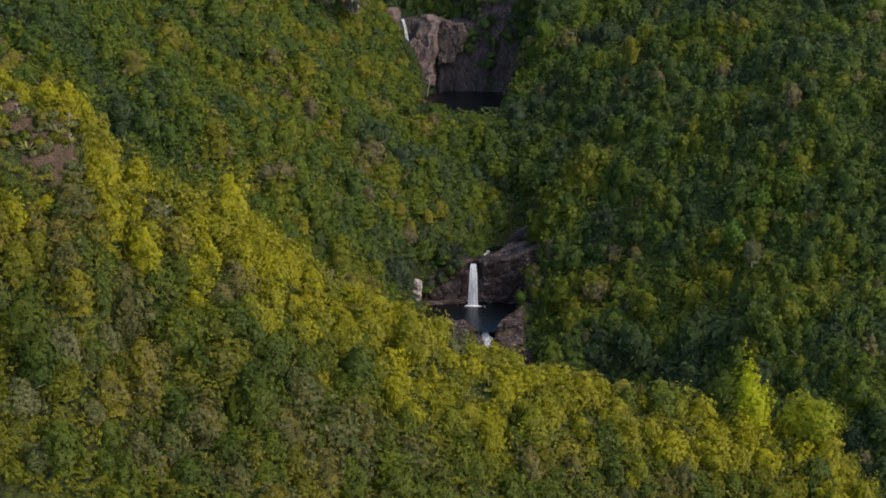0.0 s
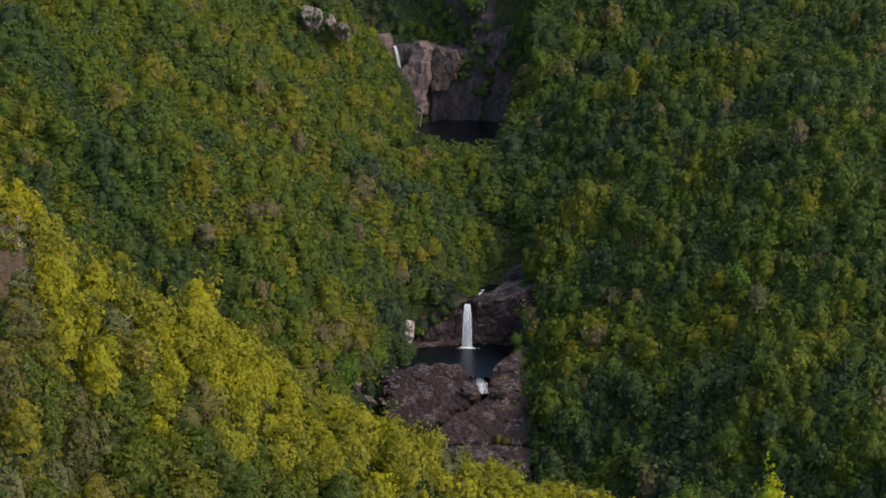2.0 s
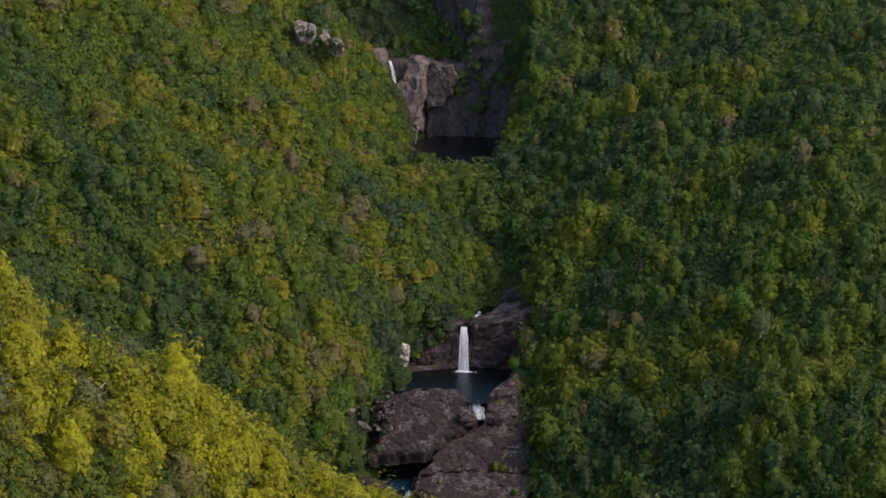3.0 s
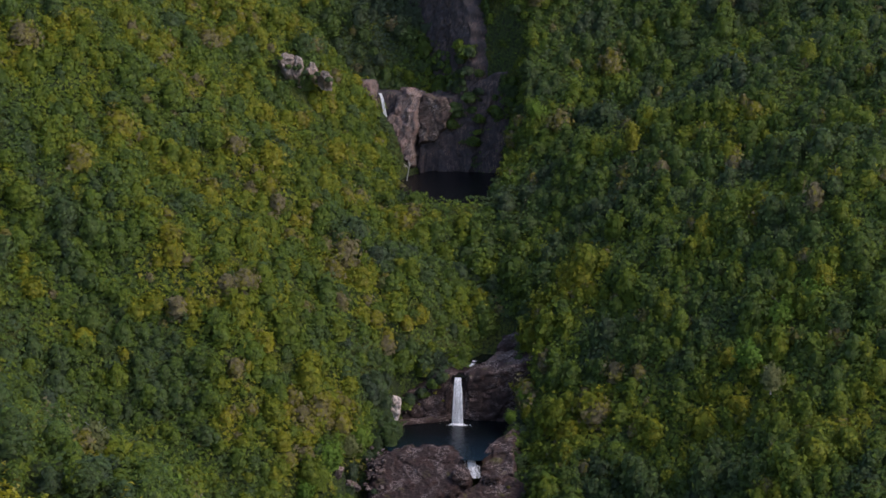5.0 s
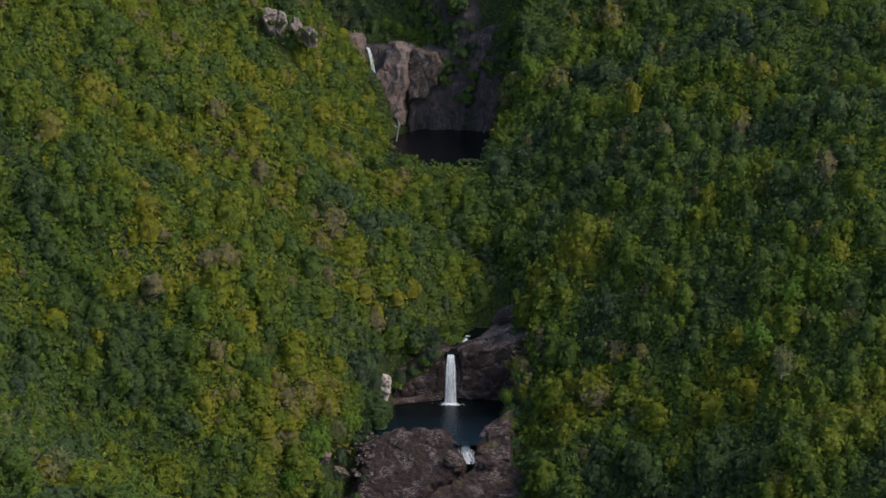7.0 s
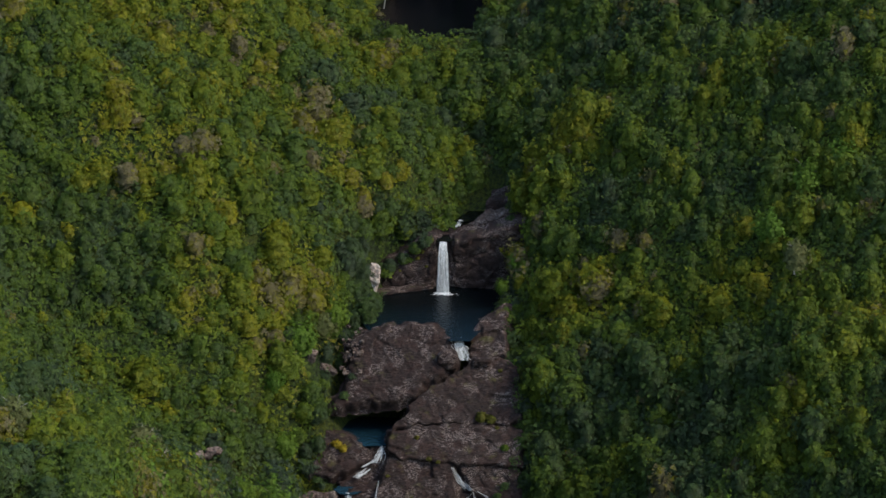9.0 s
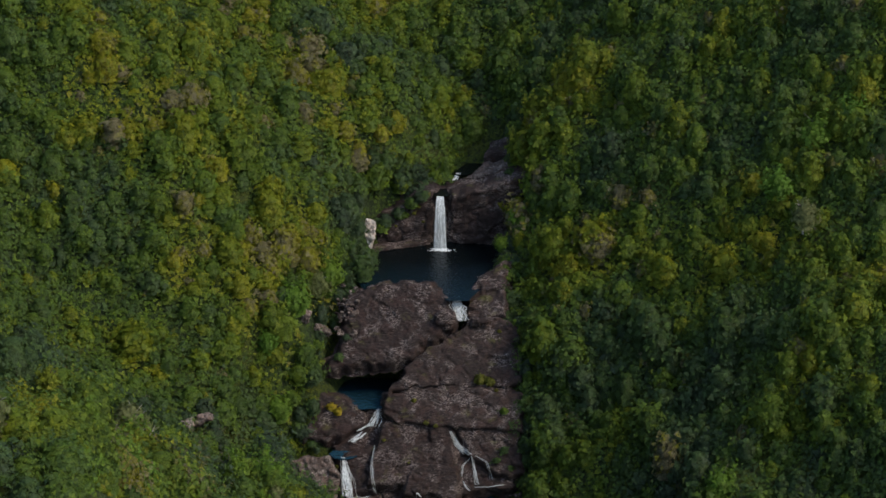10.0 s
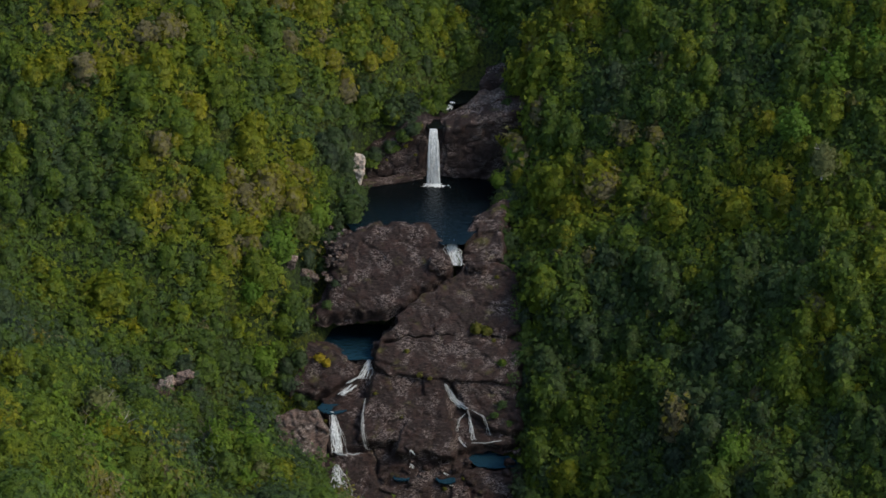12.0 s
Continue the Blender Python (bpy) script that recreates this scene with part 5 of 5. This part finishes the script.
# trees that stand out of the woods: kind, x, y, height of the top, scale
marked = [
    tree_kind("tree", "tall yellow-green tree above the dark woods", 81, 2.9, 9.5, 700, 0.42, LEAF_GOLD, BARK, "trees out of the woods", 10),
    tree_kind("tree", "large fresh green tree among darker woods", 82, 3.8, 7.0, 700, 0.46, LEAF_FRESH, BARK, "trees out of the woods", 12),
    tree_kind("tree", "grey-leaved tree among green woods", 83, 3.0, 5.6, 600, 0.40, LEAF_GREY, BARK_PALE, "trees out of the woods", 9)]
LANDMARKS = [
    (0, 48.4, 57.5, 81.5, 1.0), (1, 82.8, -31.5, 34.5, 1.1), (0, 86.2, -70.6, 20.5, 1.05), (0, 106.1, 0.5, 78.0, 1.1),
    (2, -33.3, 36.5, 52.4, 0.9), (2, -24.7, 16.0, 40.8, 0.9), (2, 60.5, 77.0, 84.6, 1.3), (0, 96.6, -53.5, 21.5, 0.9),
    (2, -43.2, -171.0, 31.6, 1.1), (0, -48.9, -169.5, 31.4, 0.8), (2, -40.6, -155.5, 31.6, 1.0), (1, -34.2, -160.0, 22.4, 0.9),
    (2, -41.1, -227.0, 70.0, 1.2), (2, -52.2, -222.5, 69.0, 1.1), (1, 16.2, 92.5, 83.0, 0.9), (0, 110.6, 60.0, 98.6, 1.0),
    (2, -33.0, -207.0, 52.5, 1.35), (1, -36.5, -211.0, 53.5, 1.1), (2, -41.5, -157.5, 33.0, 1.3), (0, -55.0, -158.0, 39.6, 0.9), (2, -45.0, -100.5, -2.4, 1.2),
    (1, -30.0, -108.0, -3.0, 1.0), (1, -33.0, -112.0, -0.5, 0.9), (1, -30.0, -157.0, 17.4, 1.15), (1, -24.0, -127.0, -1.4, 0.95), (1, -36.0, -155.0, 25.4, 1.1), (1, -30.5, -228.0, 62.4, 1.2),
    (1, -39.0, -176.0, 36.5, 1.0), (0, -47.0, -188.0, 47.0, 0.9), (1, -27.5, -176.0, 27.0, 1.0),
    (1, 81.0, -37.0, 37.8, 1.1), (2, 86.4, -50.0, 34.5, 1.2), (1, 91.0, -27.0, 48.4, 1.3), (1, 98.0, -26.5, 52.4, 1.15), (0, 84.0, -74.0, 12.6, 1.0), (1, 68.0, -95.0, -9.8, 1.15),
    (1, 16.2, -8.0, 7.6, 0.62), (1, 19.2, -4.0, 12.6, 0.7), (0, 20.4, -9.0, 9.6, 0.6), (1, 18.0, -13.0, 4.4, 0.6),
    (1, 35.0, -23.0, 10.4, 0.8), (0, 32.8, -34.5, 7.0, 0.75), (2, -87.5, 36.5, 91.0, 1.0), (0, -98.3, 37.0, 100.4, 0.8)]
FRESH = [(-44, -150), (-40, -162), (-48, -161), (-35, -171), (-42, -180), (-34, -187), (-53, -152), (-38, -197), (-47, -173), (-27, -111), (-24.5, -117), (-30, -120), (-22, -124), (-28.5, -101), (-31, -198), (-40, -209), (-33.5, -47), (-34, -54), (-36.5, -50.5), (-31.5, -40.5), (-27.5, -31), (-25, -27.5)]
first = {}
tops = (9.5 * 0.93, 7.0 * 0.95, 5.6 * 0.95)
stand(marked, [(x, y, z - tops[k] * s, s, k) for k, x, y, z, s in LANDMARKS]
      + [(x, y, float(ground(x, y)) - 0.6, 0.85 + 0.09 * ((5 * k) % 6), 2 if k % 8 == 4 else 1) for k, (x, y) in enumerate(FRESH)], 9)


# ---------------------------------------------------------------- bushes, bare trees and the top of the spur
def bush_kind(label, seed, radius, material, group):
    rng = np.random.default_rng(seed)
    root = new("bush")
    tagged(root, label, "bush", group)
    v, t = join([limb((0, 0, -0.6), (math.cos(a) * radius * 0.5, math.sin(a) * radius * 0.5, radius * 0.6), 0.05, 0.02, 4) for a in (0.3, 2.2, 4.4)])
    part("stem", smooth(soup("stem", v, t, [BARK])), root)
    cv, ct, cn = leafage(rng, radius, radius * 1.1, 160, 0.26, 6)
    part("foliage", soup("foliage", cv, ct, [material], out=cn), root)
    return root


bushes = [bush_kind("bright yellow bush on brown rock", 91, 1.3, LEAF_YELLOW, "bushes on the rocks"),
          bush_kind("olive-green bush in a crack of the rock", 92, 1.1, LEAF_OLIVE, "bushes on the rocks"),
          bush_kind("small green bush on the rock", 93, 1.2, LEAF_VALLEY, "bushes on the rocks")]
ON_STAIR = [(0, -21.8, 29.6, 1.5), (0, -20.2, 30.6, 1.3), (1, 13.4, 21.6, 1.9), (1, 15.6, 22.0, 1.6), (1, 17.4, 23.8, 0.7), (1, -2.0, 27.2, 0.8), (1, 1.2, 32.6, 0.9), (1, 3.6, 33.2, 0.7),
            (2, 20.0, 38.6, 1.3), (2, 18.4, 41.0, 1.1), (2, 21.5, 42.6, 1.2), (1, -19.6, 43.5, 0.7), (1, -8.6, 37.0, 0.6), (1, -2.4, 42.0, 0.6), (2, 19.6, 29.2, 1.2),
            (1, 17.4, 9.0, 0.7), (2, 22.0, 6.0, 1.3), (2, -19.5, 12.0, 1.2), (2, -21.0, 17.0, 1.3), (1, 8.0, 57.5, 0.7), (2, -26.0, 38.5, 1.3), (2, -24.6, 40.0, 1.1), (1, 12.0, 55.0, 0.6)]
rooted = []
for k, u, v, s in ON_STAIR:
    p = STAIR.at(np.array(u), np.array(v), np.maximum(height_on(STAIR, u, v), -3.0))
    rooted.append((p[0], p[1], p[2] - 0.15, s, k))
for k, u, v, s in ((1, -6.2, 9.4, 0.9), (1, -7.4, 7.6, 0.8), (2, -10.4, 8.2, 1.2), (1, -3.6, 12.6, 0.8), (2, -14.6, 5.8, 1.2), (1, -12.0, 4.4, 0.6), (2, -17.0, 4.8, 1.1), (1, -5.0, 5.4, 0.6), (2, 17.0, 18.0, 1.4), (2, 18.6, 12.0, 1.4)):
    p = WALL.at(np.array(u), np.array(v), height_on(WALL, u, v))
    rooted.append((p[0], p[1], p[2] - 0.2, s, k))
rng = np.random.default_rng(98)
for k in range(80):
    if k > 61:
        face, u, v, s = RIBS, rng.uniform(-18, -11), rng.uniform(82, 118), rng.uniform(1.8, 3.2)
    elif k < 40:
        face, u, v, s = HIGH, rng.uniform(-16, 9), 88 - 24 * rng.uniform() ** 1.2, rng.uniform(1.8, 3.4)
    else:
        face, u, v, s = RIBS, rng.uniform(-36, -14), rng.uniform(80, 92), rng.uniform(1.4, 2.8)
    p = face.at(np.array(u), np.array(v), height_on(face, u, v))
    rooted.append((p[0], p[1], p[2] - 0.8 * s, s, 2))
for k in range(9):
    f = (0.02, 0.12, 0.26, 0.38, 0.44, 0.55, 0.64, 0.74, 0.92)[k]
    x, y = -70.5 + 20 * f, 88.0 + rng.uniform(-0.8, 0.4)
    rooted.append((x, y, 96.4 - 7.0 * f + rng.uniform(-2.4, 0.4), rng.uniform(0.9, 1.5), 2))
for k in range(16):
    u = rng.uniform(-18, -4.5)
    v = 13.6 + (u + 5) * 0.62 - rng.uniform(0.2, 3.5)
    p = WALL.at(np.array(u), np.array(v), height_on(WALL, u, v))
    rooted.append((p[0], p[1], p[2] - 0.8, rng.uniform(1.3, 2.2), 2))
first = {}
stand(bushes, rooted, 12)


def bare_tree(label, place, height, seed, spread=0.5):
    """A leafless tree: a bent trunk that forks twice."""
    rng = np.random.default_rng(seed)
    root = new("bare_tree")
    root.location = place
    tagged(root, label, "tree", "bare trees")
    fork = np.array([rng.normal(0, 0.1), rng.normal(0, 0.1), 0.4]) * height
    v, t = limb((0, 0, -1.5), fork, 0.05 * height ** 0.7, 0.04 * height ** 0.7, 6)
    part("trunk", smooth(soup("trunk", v, t, [BARK_PALE])), root)
    for k in range(4):
        a = 6.28 * (k + rng.uniform(-0.3, 0.3)) / 4
        tip = fork + np.array([math.cos(a) * spread, math.sin(a) * spread, rng.uniform(0.25, 0.6)]) * height * 0.8
        mid = (fork + tip) / 2 + rng.normal(0, 0.04, 3) * height
        pieces = [limb(fork, mid, 0.035 * height ** 0.7, 0.026 * height ** 0.7, 5), limb(mid, tip, 0.026 * height ** 0.7, 0.01, 5)]
        for j in range(3):
            end = mid + (tip - mid) * rng.uniform(0.2, 0.8) + rng.normal(0, 0.14, 3) * height
            pieces.append(limb(mid, end, 0.018 * height ** 0.7, 0.008, 4))
        v, t = join(pieces)
        part("branch", smooth(soup("branch", v, t, [BARK_PALE])), root)


for x, y, z, h, s, e in ((-41.0, -158.0, 24.2, 5.6, 1, 0.8), (-38.6, -157.0, 23.6, 4.6, 2, 0.9), (-50.5, -172.0, 24.0, 6.0, 3, 1.0), (-47.0, -173.0, 23.4, 5.0, 4, 0.8), (-27.0, 96.0, 56.0, 7.5, 5, 0.35), (2.0, -404.0, 99.4, 4.6, 6, 0.6), (-3.5, -404.5, 104.0, 4.2, 8, 0.7)):
    bare_tree("pale leafless branching tree among leafy trees", (x, y, z), h, 600 + s, e)


# bare earth on the top of the spur, with rosette plants
def earth_patch(name, label, x0, y0, rx, ry, seed, rise=0.35):
    rng = np.random.default_rng(seed)
    bm = bmesh.new()
    ph = rng.uniform(0, 6.28, 4)
    rings, n = [], 40
    for r in (1.0, 0.85, 0.6, 0.3):
        ring = []
        for k in range(n):
            a = 6.2832 * k / n
            w = 1 + 0.18 * math.sin(2 * a + ph[0]) + 0.12 * math.sin(3 * a + ph[1]) + 0.08 * math.sin(7 * a + ph[2])
            x, y = x0 + rx * r * w * math.cos(a), y0 + ry * r * w * math.sin(a)
            ring.append(bm.verts.new((x, y, float(undergrowth(x, y)) + (rise if r < 0.95 else -0.4) + rng.uniform(-0.06, 0.06))))
        rings.append(ring)
    for a, b in zip(rings, rings[1:]):
        for k in range(n):
            bm.faces.new((a[k], a[(k + 1) % n], b[(k + 1) % n], b[k]))
    bm.faces.new(rings[-1])
    bmesh.ops.triangulate(bm, faces=bm.faces[-1:])
    me = bpy.data.meshes.new(name)
    bm.to_mesh(me)
    bm.free()
    me.materials.append(EARTH)
    tagged(new(name, smooth(me)), label, "ground", kind="structure")


scrub = [bush_kind("dry olive-brown bush on bare earth", 95, 0.8, LEAF_GREY, "bushes on the spur"), bush_kind("low yellow-green bush on bare earth", 96, 0.8, LEAF_FLANK, "bushes on the spur")]
rng = np.random.default_rng(97)
low_spots = []
for k in range(84):
    x, y = rng.uniform(-14.5, -4.5), rng.uniform(-403.5, -394.5)
    low_spots.append((x, y, float(undergrowth(x, y)) + 0.1, rng.uniform(0.6, 1.4), k % 2))
first = {}
stand(scrub, low_spots, 14)
earth_patch("bare_earth", "reddish bare earth on top of the spur", -9.4, -398.4, 4.6, 4.4, 1)


def blade_material():
    m, nt, bsdf = shader("blade")
    nt.links.new(ramp(nt, wobble(nt, 2.0, 3.0), [(0.3, (0.14, 0.17, 0.04)), (0.7, (0.34, 0.33, 0.10))]), bsdf.inputs["Base Color"])
    bsdf.inputs["Roughness"].default_value = 0.5
    return m


BLADE = blade_material()


def agave(place, size, seed, stalk):
    rng = np.random.default_rng(seed)
    root = new("agave")
    root.matrix_basis = pose(*place, rng.uniform(-8, 8), rng.uniform(-8, 8), rng.uniform(0, 360)) @ Matrix.Scale(size, 4)
    tagged(root, "spiky rosette plant with a tall pale stalk" if stalk else "spiky yellow-green rosette plant on bare earth", "plant", "rosette plants on the spur")
    for k in range(14):
        a, up = 2.4 * k, 0.25 + 0.055 * k
        d = np.array([math.cos(a) * math.cos(up), math.sin(a) * math.cos(up), math.sin(up)])
        s = np.array([-math.sin(a), math.cos(a), 0])
        n = np.cross(d, s)
        v, widths = [], (0.05, 0.09, 0.07, 0.0)
        for q, w in zip((0, 0.35, 0.7, 1.0), widths):
            c = d * q - np.array([0, 0, 0.12 * q * q])
            v += [c + s * w, c - n * w * 0.5, c - s * w, c + n * w * 0.15]
        t = []
        for q in range(3):
            for j in range(4):
                e, f = q * 4 + j, q * 4 + (j + 1) % 4
                t += [(e, f, f + 4), (e, f + 4, e + 4)]
        part("leaf", soup("leaf", np.array(v), np.array(t), [BLADE]), root)
    if stalk:
        v, t = join([limb((0, 0, 0.2), (0.1, 0, 1.3), 0.035, 0.02, 5)] + [limb((0.03 * q, 0, 0.6 + 0.11 * q), (0.03 * q + 0.18 * math.cos(q * 2.4), 0.18 * math.sin(q * 2.4), 0.75 + 0.11 * q), 0.02, 0.045, 4) for q in range(6)])
        part("flower_stalk", smooth(soup("flower_stalk", v, t, [BARK_PALE])), root, "pale flower stalk")


for k, (x, y, s, tall) in enumerate(((-6.4, -396.2, 1.1, True), (-5.8, -397.4, 0.9, True), (-7.0, -398.0, 1.0, False), (-9.6, -401.4, 1.4, False), (-11.4, -398.4, 1.0, True), (-8.2, -396.4, 0.8, False), (-12.4, -400.6, 1.1, False), (-5.2, -399.4, 0.9, False))):
    agave((x, y, float(undergrowth(x, y)) + 0.7), s * 1.2, 700 + k, tall)
